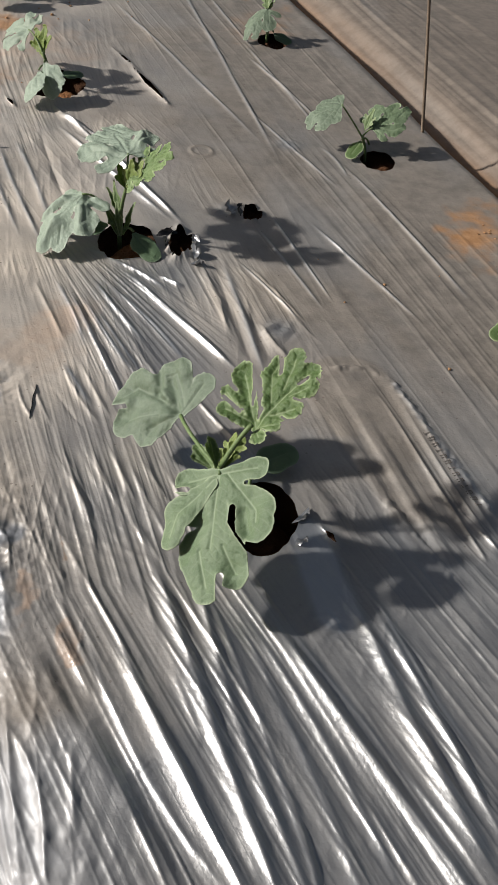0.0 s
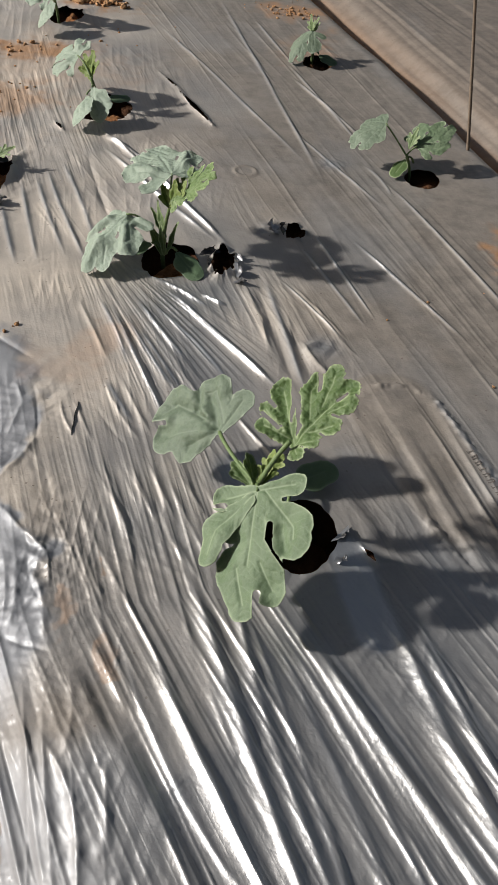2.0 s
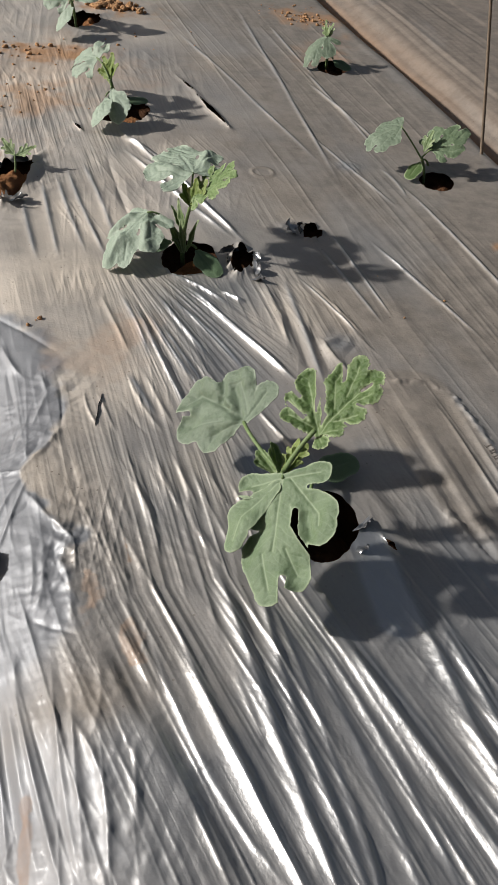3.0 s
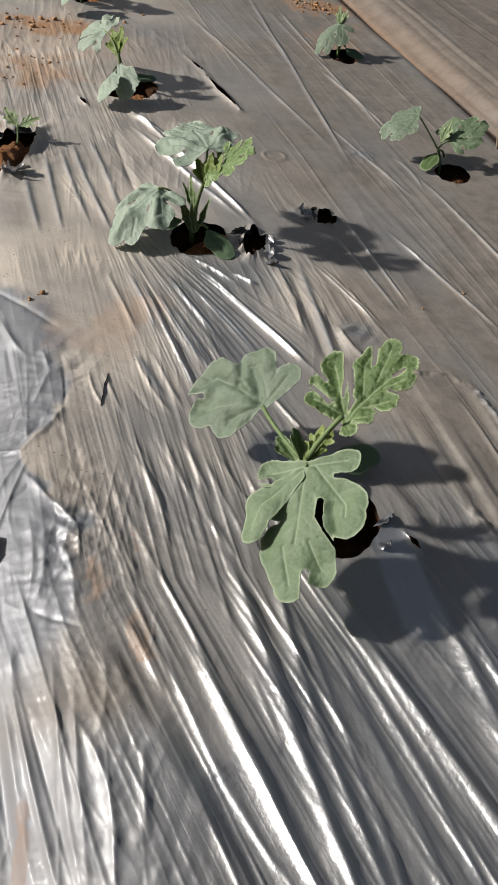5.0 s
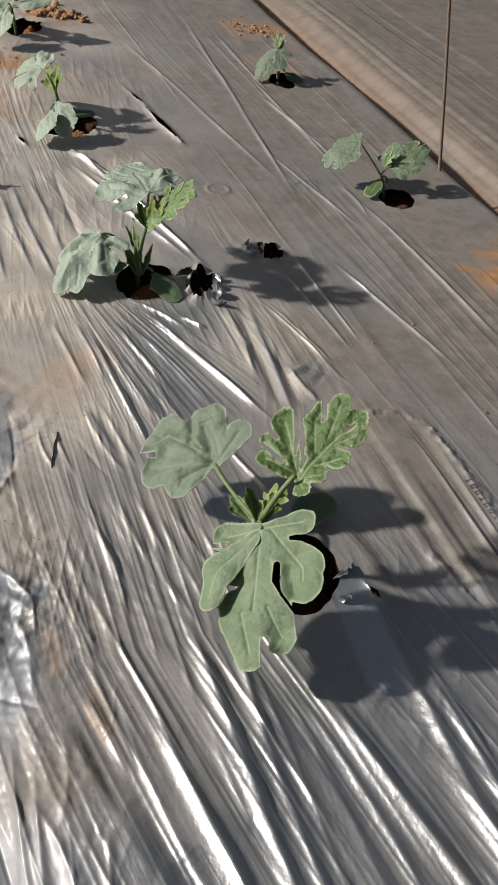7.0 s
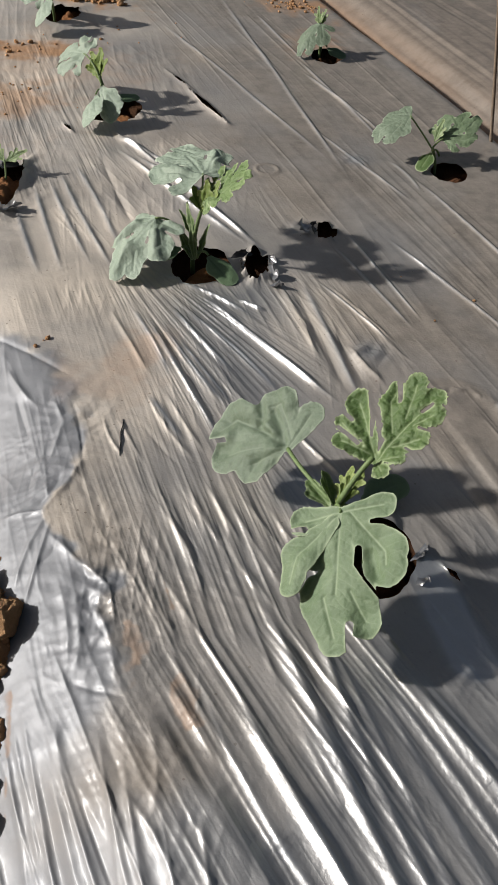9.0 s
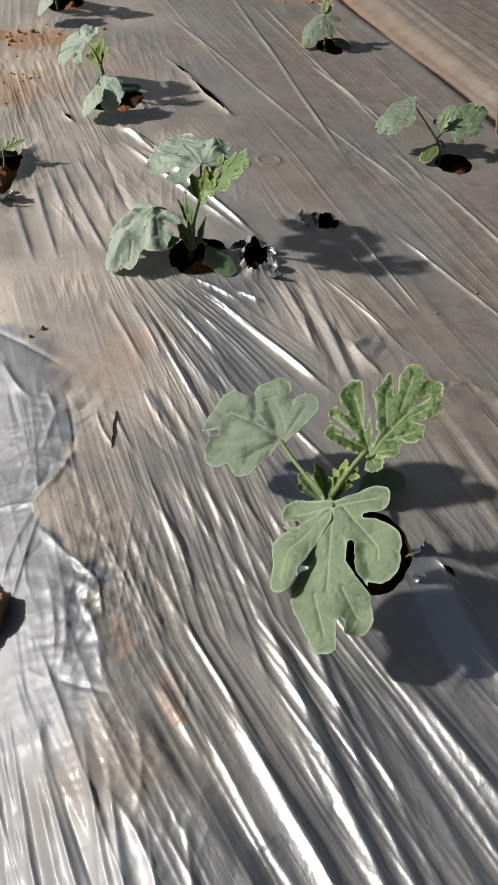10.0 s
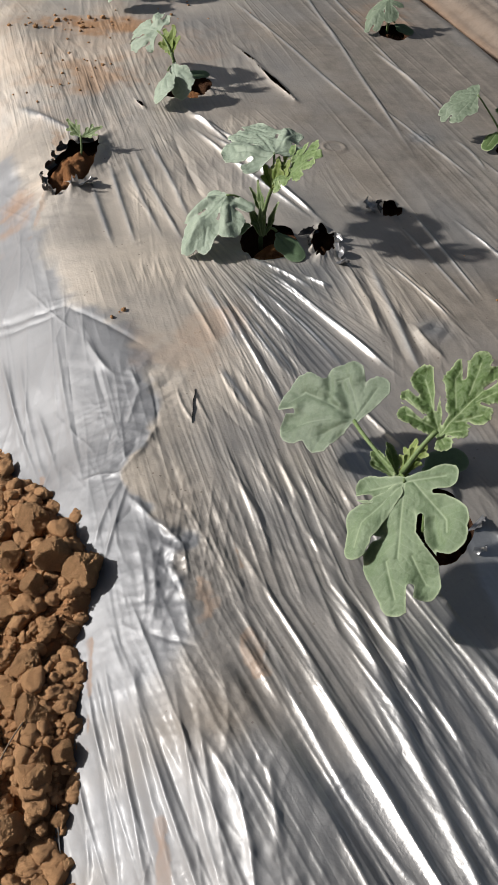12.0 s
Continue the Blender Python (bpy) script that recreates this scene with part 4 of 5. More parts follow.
def leaf_mesh(name, lobes, cuts, mat, size=1.0, wave=0.7, droop=3.0, ruffle=1.5, cup=0.0, pucker=0.7, quilt=0.4, billow=2.0, ribs_pale=0.15, lifts=(), cell=1.5, main=None, groove=0.9, teeth=0.0, seed=1):
    """A leaf blade in its own plane: lobes joined, cuts taken out, with veins, puckers, drooping margins and a thickness."""
    L = np.array(lobes, float)
    lo, hi = min(L[:, 0].min(), L[:, 3].min()) - 24, max(L[:, 0].max(), L[:, 3].max()) + 24
    side = max(abs(L[:, 1]).max(), abs(L[:, 4]).max()) + 24
    X, Y = np.meshgrid(np.arange(lo, hi, cell), np.arange(-side, side, cell), indexing="ij")
    blade = np.full(X.shape, 99.0)
    for row in lobes:
        d = tapered(X, Y, *row)
        k = 2.0
        mixk = np.clip(0.5 + 0.5 * (blade - d) / k, 0, 1)
        blade = blade * (1 - mixk) + d * mixk - k * mixk * (1 - mixk)
    blade += wave * (vnoise(X * 0.16, Y * 0.16, seed) + 0.6 * vnoise(X * 0.35, Y * 0.35, seed + 1))
    blade += teeth * (np.abs(vnoise(X * 0.42, Y * 0.42, seed + 2)) - 0.3)
    for row in cuts:
        blade = np.maximum(blade, -tapered(X, Y, *row))
    U, V, q = trimmed(X, Y, -blade)
    vein, depth, seams = np.zeros(X.shape), np.zeros(X.shape), np.zeros(X.shape)
    for row in lobes:
        d = tapered(U, V, 0 if row[0] < 15 else row[0], 0 if abs(row[1]) < 8 and row[0] < 15 else row[1], 0, row[3], row[4], 0)
        vein = np.maximum(vein, (0.35 + 2 * ribs_pale if main is None else main) * np.exp(-(d / 0.75) ** 2))
        depth = np.maximum(depth, np.exp(-(d / 2.2) ** 2))
        ax, ay = row[3] - row[0], row[4] - row[1]
        n = math.hypot(ax, ay) + 1e-6
        s, c = ((U - row[0]) * ax + (V - row[1]) * ay) / n, ((V - row[1]) * ax - (U - row[0]) * ay) / n
        ribs = np.abs(np.mod(s - abs(c) * 0.8 + 2 * vnoise(U * 0.1, V * 0.1, seed + 3), 10) - 5)
        blade_here = (abs(c) < row[5] * 0.85) * (s > 0) * (s < n + row[5] * 0.6)
        vein = np.maximum(vein, ribs_pale * np.exp(-(ribs / 0.5) ** 2) * blade_here)
        seams = np.maximum(seams, np.exp(-(ribs / 1.8) ** 2) * blade_here)
    edge = np.exp(np.clip(blade, -99, 0) / 4.0)
    r2 = (U - 30) ** 2 + V ** 2
    Z = -droop * r2 / 2500 + cup * np.abs(V) / 30 - groove * depth - quilt * seams
    Z = Z + pucker * (fbm(U * 0.10, V * 0.10, seed + 5, 3) + 0.5 * vnoise(U * 0.3, V * 0.3, seed + 6)) * (1 - 0.6 * depth)
    for x0, y0, x1, y1, r, h in lifts:
        Z = Z + h * np.exp(-(tapered(U, V, x0, y0, 0, x1, y1, 0) / r) ** 2)
    Z = Z + billow * vnoise(U * 0.035 + 5, V * 0.035, seed + 8)
    Z = Z + ruffle * edge * vnoise(U * 0.07, V * 0.07, seed + 7)
    vein = np.maximum(vein, 0.95 * np.exp(-(np.clip(blade, -99, 0) / 1.3) ** 2))
    top = np.stack([U, V, Z], -1).reshape(-1, 3)
    low = top - np.array([0, 0, 0.45])
    e = np.concatenate([q[:, [0, 1]], q[:, [1, 2]], q[:, [2, 3]], q[:, [3, 0]]])
    key = np.sort(e, 1)
    _, inv, count = np.unique(key, axis=0, return_inverse=True, return_counts=True)
    rim = e[count[inv.ravel()] == 1]
    N = len(top)
    faces = np.concatenate([q, q[:, ::-1] + N, np.stack([rim[:, 1], rim[:, 0], rim[:, 0] + N, rim[:, 1] + N], -1)])
    both = np.concatenate([vein.ravel(), 0.5 * vein.ravel()])
    return mesh_from(name, np.concatenate([top, low]) * 0.001 * size, faces, mat, (("vein", both),))


def joined(a, b):
    """Two meshes of one material as one."""
    bm = bmesh.new()
    bm.from_mesh(a)
    bm.from_mesh(b)
    bm.to_mesh(a)
    bm.free()
    return a


def seat(base, tip, normal):
    """The pose of a leaf at base, pointing at tip, its face turned towards normal."""
    x = (Vector(tip) - Vector(base)).normalized()
    n = Vector(normal)
    n = (n - x * n.dot(x)).normalized()
    y = n.cross(x)
    m = Matrix((x, y, n)).transposed().to_4x4()
    m.translation = base
    return m


def leaf(plant, base, tip, normal, me, label, node=None, thick=0.0013, sag=(0, 0, 0.006), name="leaf"):
    ob = part(name, me, plant, label)
    ob.matrix_world = seat(base, tip, normal)
    ob.matrix_parent_inverse = Matrix.Identity(4)
    ob.matrix_basis = plant.matrix_basis.inverted() @ seat(base, tip, normal)
    if node:
        inv = ob.matrix_basis.inverted() @ plant.matrix_basis.inverted()
        stalk = part("petiole", tube("petiole", [inv @ p for p in bend(node, base, sag)], [thick * 1.15] * 3 + [thick] * 6, STEM), ob)
        stalk["label"] = "hairy pale green leaf stalk"
    return ob


def seedling(root, label):
    e = new("watermelon_seedling")
    e.empty_display_size = 0.03
    e.matrix_basis = Matrix.Translation(root)
    return tagged(e, label, "seedling", "watermelon seedlings on the mulched bed")


def stem(plant, points, radii):
    inv = plant.matrix_basis.inverted()
    return part("stem", tube("stem", [inv @ Vector(p) for p in points], radii, STEM), plant, "pale green hairy stem")


# the seedling nearest the walk
s1 = seedling((-0.040, 0.032, -0.02), "watermelon seedling with three lobed grey-green leaves in a round hole")
stem(s1, bend((-0.040, 0.032, -0.025), (-0.077, 0.010, 0.078), (0.008, 0.004, 0.01)), [0.0035, 0.0034, 0.0033, 0.0032, 0.0031, 0.003, 0.003, 0.0028, 0.0024])
broad = dict(wave=0.5, droop=2.0, ruffle=2.0, cell=0.7, pucker=0.4, quilt=0.22, billow=2.0, ribs_pale=0.20, main=0.65, groove=1.1, seed=3)
blade = leaf_mesh("leaf_broad", BROAD[:7] + [(6, -4, 8, 34, -20, 12)] + BROAD[9:], BROAD_CUTS[:6] + BROAD_CUTS[8:], LEAF, lifts=((44, -14, 70, -28, 9, -5.0), (34, 26, 52, 32, 5, -4.0), (30, 48, 46, 50, 8, 3.0), (14, -34, 20, -44, 6, 3.5), (6, -38, 10, -44, 5, -3.0), (86, 24, 92, 26, 12, -3.0), (90, 10, 96, 16, 6, 3.0)), **broad)
lobe = leaf_mesh("leaf_lobe", [(9, -7, 7, 36, -33, 16), (36, -33, 16, 58, -37, 11)], [(45, -15, 3.5, 50, -21, 1.6), (14, -52, 2.0, 13.5, -30, 2.6)], LEAF, lifts=((8, -6, 58, -37, 40, 0.8), (44, -28, 66, -34, 13, 7.0), (44, -48, 58, -46, 6, -2.0)), **broad)
leaf(s1, (-0.0746, -0.0146, 0.093), (-0.0682, -0.1136, 0.0417), (-0.457, -0.432, 0.778), joined(blade, lobe),
     "broad lobed grey-green leaf", node=(-0.078, 0.008, 0.076), sag=(0, 0, 0.004))
leaf(s1, (-0.1242, 0.0680, 0.0763), (-0.2013, 0.1008, 0.0430), (-0.499, -0.459, 0.735), leaf_mesh("leaf_round", ROUND, ROUND_CUTS, LEAF_MID, size=0.975, wave=0.6, droop=2.5, ruffle=2.0, cell=0.8, pucker=0.5, quilt=0.16, billow=2.5, ribs_pale=0.10, main=0.36, groove=1.3, lifts=((8, -4, 40, -20, 4, -4.0), (40, -20, 76, -22, 6, -3.0), (6, -6, 26, -34, 4.5, -4.0), (20, -14, 34, -22, 6, 3.5), (14, 2, 56, 8, 8, 3.5), (36, -24, 46, -44, 5, -5.0), (50, -36, 64, -40, 8, 3.0), (70, -6, 88, -2, 6, 4.5), (60, 6, 78, 10, 8, -4.5), (12, -44, 20, -54, 8, 3.5), (30, 18, 36, 30, 7, -3.0)), seed=13),
     "rounded pale grey-green leaf", thick=0.0019, node=(-0.078, 0.010, 0.074), sag=(-0.006, 0, 0.004))
leaf(s1, (-0.0546, 0.0238, 0.121), (-0.0032, 0.0645, 0.1640), (-0.368, -0.403, 0.838), leaf_mesh("leaf_feather", FEATHER, FEATHER_CUTS, LEAF_GREEN, size=0.96, wave=0.9, teeth=1.3, droop=2.0, ruffle=3.5, cell=0.7, pucker=1.2, quilt=0.5, billow=2.5, ribs_pale=0.12, main=0.6, groove=0.8, lifts=((2, 4, 24, 54, 9, -5.5), (2, 0, 70, 8, 9, -2.5), (-2, 8, -8, 32, 6, -2.5), (30, 12, 50, 36, 7, -2.5), (20, -4, 36, -13, 6, -2.0)), seed=23),
     "fresh green deeply cut leaf with curled margins", node=(-0.076, 0.010, 0.078), thick=0.0022, sag=(0, 0, 0.004))
spear = leaf_mesh("leaf_spear", SPEAR, [], LEAF_GREEN, wave=0.8, droop=3, ruffle=2.0, cup=4, cell=0.9, seed=33)
bud = leaf_mesh("leaf_bud", [(0, 0, 2.5, 12, 0, 7), (12, 0, 7, 25, 1, 6), (12, 4, 4, 18, 8, 4)], [], LEAF_GREEN, wave=0.9, teeth=1.2, droop=1.5, ruffle=3.0, cup=7, cell=0.8, ribs_pale=0.05, seed=34)
leaf(s1, (-0.080, 0.010, 0.076), (-0.090, 0.036, 0.088), (0.6, -0.6, 0.5), bud, "unfolding green young leaf", name="young_leaf")
leaf(s1, (-0.083, 0.009, 0.074), (-0.101, 0.028, 0.080), (0.3, -0.7, 0.6), bud, "unfolding green young leaf", name="young_leaf")
pleat = leaf_mesh("leaf_pleated", [(0, 0, 2.5, 12, 0, 4.5), (12, 0, 4.5, 30, 0, 3.5), (8, 2, 2, 14, 7, 2), (16, 2, 2, 22, 7, 2), (10, -2, 2, 16, -6, 2), (20, -2, 2, 26, -6, 2)], [], LEAF_BRIGHT, wave=0.7, teeth=1.0, droop=1, ruffle=3.0, cup=5, cell=0.8, ribs_pale=0.1, seed=35)
leaf(s1, (-0.077, 0.010, 0.078), (-0.068, 0.036, 0.097), (-0.6, -0.5, 0.5), pleat, "pleated yellow-green young leaf", name="young_leaf")
leaf(s1, (-0.075, 0.009, 0.078), (-0.060, 0.030, 0.096), (-0.2, -0.8, 0.5), pleat, "pleated yellow-green young leaf", name="young_leaf")
oval = leaf_mesh("cotyledon", OVAL, [], LEAF_DARK, quilt=0.0, pucker=0.2, billow=0.5, ribs_pale=0.03, wave=0.3, droop=4, ruffle=0.6, cup=-2, cell=1.1, seed=43)
big_oval = leaf_mesh("cotyledon_large", OVAL, [], LEAF_DARK, size=1.32, quilt=0.0, pucker=0.2, billow=0.5, ribs_pale=0.03, wave=0.3, droop=4, ruffle=0.6, cup=-2, cell=1.1, seed=44)
leaf(s1, (-0.050, 0.078, 0.017), (-0.009, 0.117, 0.013), (-0.15, -0.4, 0.90), big_oval, "smooth dark green seed leaf", node=(-0.050, 0.036, 0.010), thick=0.0018, name="cotyledon")

# the second in the row
s2 = seedling((-0.288, 0.484, -0.015), "watermelon seedling with drooping pale leaves beside a torn planting hole")
stem(s2, bend((-0.288, 0.484, -0.02), (-0.272, 0.468, 0.092), (-0.006, 0.003, 0.0)), [0.0032, 0.0032, 0.003, 0.003, 0.0028, 0.0026, 0.0024, 0.0022, 0.002])
broad_m = leaf_mesh("leaf_broad_pale", BROAD, BROAD_SLITS[2:4], LEAF_PALE, size=0.84, wave=0.8, droop=8.0, ruffle=4.0, cup=-4, cell=1.0, pucker=0.6, quilt=0.12, billow=3.0, ribs_pale=0.02, main=0.15, groove=1.2, lifts=((20, -22, 54, -36, 9, 9.0), (20, 20, 47, 40, 9, 9.0), (60, -2, 96, -2, 8, 7.0), (-2, 10, -2, 36, 8, -6.0)), seed=53)
round_m = leaf_mesh("leaf_round_pale", BROAD, BROAD_SLITS[2:4] + BROAD_SLITS[5:], LEAF_PALE, size=1.02, wave=0.9, droop=5.0, ruffle=4.0, cell=1.1, cup=-2, quilt=0.2, ribs_pale=0.03, main=0.12, groove=1.4, lifts=((20, -22, 54, -36, 9, 7.0), (20, 20, 47, 40, 9, 5.0)), seed=63)
feather_m = leaf_mesh("leaf_feather_green", FEATHER, FEATHER_CUTS, LEAF_TIP, size=0.82, quilt=0.3, wave=1.0, teeth=1.5, droop=4.0, ruffle=5.0, cell=1.1, ribs_pale=0.03, main=0.35, pucker=1.4, seed=73)
leaf(s2, (-0.335, 0.470, 0.060), (-0.386, 0.388, 0.014), (-0.50, -0.62, 0.60), broad_m, "drooping pale grey-green lobed leaf", node=(-0.291, 0.485, 0.02), sag=(0, 0, 0.012))
leaf(s2, (-0.280, 0.494, 0.114), (-0.318, 0.562, 0.112), (0.10, -0.45, 0.88), round_m, "pale grey-green leaf seen edge-on", node=(-0.276, 0.470, 0.080), sag=(0, 0, 0.006))
leaf(s2, (-0.270, 0.466, 0.092), (-0.218, 0.467, 0.136), (-0.55, -0.35, 0.75), feather_m, "fresh green deeply cut leaf", node=(-0.274, 0.469, 0.078), sag=(0, 0, 0.003))
bright_bud = leaf_mesh("leaf_bud_bright", [(0, 0, 2.5, 14, 0, 7), (14, 0, 7, 34, 1, 3), (12, 4, 4, 20, 9, 3), (12, -4, 4, 20, -8, 3)], [], LEAF_BRIGHT, wave=0.9, teeth=1.2, droop=1.5, ruffle=3.0, cup=5, cell=1.0, ribs_pale=0.05, seed=36)
strap = leaf_mesh("leaf_strap", [(0, 0, 2.5, 20, 0, 5.5), (20, 0, 5.5, 44, 1, 1.2)], [], LEAF_GREEN, wave=0.4, droop=2, ruffle=1.0, cup=5, cell=1.0, ribs_pale=0.04, seed=38)
for a, b, n in (((-0.285, 0.480, 0.03), (-0.305, 0.500, 0.052), (0.6, -0.6, 0.4)), ((-0.286, 0.478, 0.035), (-0.296, 0.492, 0.064), (-0.5, -0.7, 0.4)),
                ((-0.289, 0.478, 0.005), (-0.312, 0.486, 0.050), (0.5, -0.75, 0.3)), ((-0.284, 0.474, 0.008), (-0.292, 0.482, 0.056), (-0.2, -0.9, 0.3)), ((-0.280, 0.474, 0.01), (-0.270, 0.486, 0.046), (-0.6, -0.6, 0.4)),
                ((-0.272, 0.466, 0.085), (-0.258, 0.480, 0.118), (-0.6, -0.6, 0.4)), ((-0.275, 0.470, 0.075), (-0.292, 0.486, 0.112), (0.6, -0.6, 0.4)), ((-0.273, 0.468, 0.08), (-0.272, 0.478, 0.118), (-0.3, -0.9, 0.2))):
    leaf(s2, a, b, n, bright_bud if a[2] > 0.07 else strap, "unfolding green young leaf", name="young_leaf")
leaf(s2, (-0.266, 0.470, 0.018), (-0.226, 0.432, 0.004), (0.35, -0.45, 0.82), big_oval, "smooth dark green seed leaf", node=(-0.284, 0.480, 0.008), thick=0.0018, name="cotyledon")
leaf(s2, (-0.302, 0.476, 0.020), (-0.338, 0.462, 0.012), (0.0, -0.35, 0.95), oval, "smooth dark green seed leaf", node=(-0.290, 0.482, 0.008), thick=0.0018, name="cotyledon")

# the third
s3 = seedling((-0.520, 0.925, -0.015), "small watermelon seedling with pale rounded leaves")
stem(s3, bend((-0.520, 0.925, -0.02), (-0.526, 0.905, 0.060), (0.004, 0, 0)), [0.0032] * 6 + [0.0028] * 3)
pale_oval = leaf_mesh("leaf_pale_oval", [(3, 0, 5, 28, -2, 21), (28, -2, 21, 56, 0, 16), (28, 8, 16, 46, 14, 11)], [], LEAF_PALE, wave=1.2, droop=7, ruffle=2, cup=-3, cell=1.6, seed=83)
leaf(s3, (-0.526, 0.880, 0.040), (-0.527, 0.806, 0.018), (-0.55, -0.45, 0.7), pale_oval, "pale rounded young leaf", node=(-0.523, 0.912, 0.035), sag=(0, 0, 0.005))
leaf(s3, (-0.520, 0.892, 0.050), (-0.496, 0.850, 0.028), (-0.35, -0.55, 0.75), pale_oval, "pale rounded young leaf", node=(-0.524, 0.912, 0.040), sag=(0, 0, 0.004))
top3 = leaf_mesh("leaf_top_pale", BROAD, BROAD_SLITS, LEAF_PALE, size=0.78, wave=2.0, droop=6, ruffle=5, cell=1.6, ribs_pale=0.03, main=0.15, quilt=0.2, lifts=((20, -22, 54, -36, 9, 7.0), (20, 20, 47, 40, 9, 5.0)), seed=93)
leaf(s3, (-0.560, 0.940, 0.080), (-0.612, 0.985, 0.066), (-0.45, -0.35, 0.8), top3, "pale grey-green lobed leaf", node=(-0.526, 0.906, 0.058), sag=(0, 0, 0.006))
big_bud = leaf_mesh("leaf_bud_large", [(0, 0, 3, 20, 0, 11), (20, 0, 11, 46, 1, 4), (16, 6, 6, 28, 14, 4), (16, -6, 6, 28, -12, 4)], [], LEAF_BRIGHT, wave=1.2, teeth=1.2, droop=2, ruffle=4.0, cup=5, cell=1.2, ribs_pale=0.05, seed=37)
for a, b in (((-0.526, 0.905, 0.055), (-0.545, 0.935, 0.085)), ((-0.526, 0.905, 0.055), (-0.528, 0.932, 0.098))):
    leaf(s3, a, b, (-0.45, -0.8, 0.40), big_bud, "bright green young leaf", name="young_leaf")
leaf(s3, (-0.508, 0.935, 0.016), (-0.470, 0.965, 0.012), (-0.1, -0.3, 0.95), oval, "smooth dark green seed leaf", node=(-0.520, 0.925, 0.01), thick=0.0016, name="cotyledon")

# the fourth, far along the row
s4 = seedling((-0.745, 1.350, -0.015), "small pale watermelon seedling far along the row")
stem(s4, bend((-0.745, 1.350, -0.02), (-0.735, 1.300, 0.055), (0, 0, 0.01)), [0.003] * 9)
leaf(s4, (-0.735, 1.285, 0.056), (-0.742, 1.205, 0.018), (-0.55, -0.45, 0.7), pale_oval, "pale rounded drooping leaf", node=(-0.737, 1.310, 0.048))
leaf(s4, (-0.728, 1.305, 0.060), (-0.690, 1.330, 0.070), (-0.5, -0.4, 0.75), pale_oval, "pale rounded leaf", node=(-0.736, 1.308, 0.05))
leaf(s4, (-0.745, 1.310, 0.060), (-0.800, 1.345, 0.075), (-0.4, -0.4, 0.8), top3, "pale lobed leaf", node=(-0.738, 1.312, 0.05))

# the row along the other edge
s5 = seedling((0.032, 0.866, -0.015), "watermelon seedling with two leaves on long stalks")
stem(s5, bend((0.032, 0.866, -0.02), (0.020, 0.864, 0.026), (0.003, 0, 0)), [0.0024] * 9)
leaf(s5, (-0.022, 0.878, 0.066), (-0.074, 0.838, 0.030), (-0.5, -0.45, 0.72), leaf_mesh("leaf_long_pale", ROUND, ROUND_CUTS, LEAF_MID, size=0.70, wave=1.2, droop=6, ruffle=2.5, cell=1.8, seed=103),
     "grey-green rounded leaf on a long stalk", node=(0.020, 0.864, 0.024), sag=(0, 0, 0.001))
leaf(s5, (0.036, 0.870, 0.040), (0.080, 0.903, 0.064), (-0.45, -0.70, 0.55), leaf_mesh("leaf_broad_green", BROAD, BROAD_SLITS[2:4] + BROAD_SLITS[5:], LEAF, size=0.66, wave=1.6, droop=5, ruffle=3, cell=2.0, seed=113),
     "green lobed leaf", node=(0.020, 0.864, 0.024), sag=(0, 0, 0.003))
leaf(s5, (0.021, 0.866, 0.034), (0.030, 0.880, 0.060), (-0.5, -0.7, 0.4), spear, "green young leaf", name="young_leaf")
light_oval = leaf_mesh("cotyledon_light", OVAL, [], LEAF_GREEN, quilt=0.0, pucker=0.2, billow=0.5, ribs_pale=0.05, wave=0.3, droop=4, ruffle=0.6, cell=1.4, seed=123)
leaf(s5, (0.020, 0.858, 0.022), (0.006, 0.828, 0.006), (-0.3, -0.5, 0.8), light_oval, "light green seed leaf", node=(0.034, 0.868, 0.012), thick=0.0016, name="cotyledon")

s6 = seedling((-0.195, 1.318, -0.015), "watermelon seedling with one drooping leaf and an upright shoot")
stem(s6, bend((-0.195, 1.318, -0.02), (-0.198, 1.310, 0.058), (0.003, 0, 0)), [0.003] * 9)
leaf(s6, (-0.200, 1.302, 0.060), (-0.245, 1.243, 0.016), (-0.5, -0.5, 0.7), leaf_mesh("leaf_drooping", BROAD, BROAD_SLITS[2:4] + BROAD_SLITS[5:], LEAF_MID, size=0.66, wave=1.2, droop=10, ruffle=3, cup=-8, cell=2.0, seed=133),
     "drooping grey-green leaf", node=(-0.198, 1.312, 0.045), sag=(0, 0, 0.004))
for a, b in (((-0.200, 1.310, 0.05), (-0.185, 1.345, 0.088)), ((-0.200, 1.310, 0.05), (-0.205, 1.325, 0.085))):
    leaf(s6, a, b, (-0.6, -0.6, 0.4), spear, "upright green young leaf", name="young_leaf")
leaf(s6, (-0.180, 1.305, 0.016), (-0.150, 1.292, 0.008), (0, -0.3, 0.95), oval, "smooth dark green seed leaf", node=(-0.194, 1.317, 0.01), thick=0.0016, name="cotyledon")

s7 = seedling((0.262, 0.428, -0.015), "small green watermelon seedling near the bed's far edge")
stem(s7, bend((0.262, 0.428, -0.02), (0.252, 0.425, 0.045), (0.003, 0, 0)), [0.003] * 9)
leaf(s7, (0.236, 0.395, 0.030), (0.204, 0.366, 0.016), (-0.3, -0.5, 0.8), light_oval, "light green seed leaf", node=(0.256, 0.426, 0.02), name="cotyledon")
leaf(s7, (0.266, 0.436, 0.046), (0.302, 0.462, 0.050), (-0.5, -0.4, 0.75), pale_oval, "grey-green rounded leaf", node=(0.252, 0.426, 0.04))

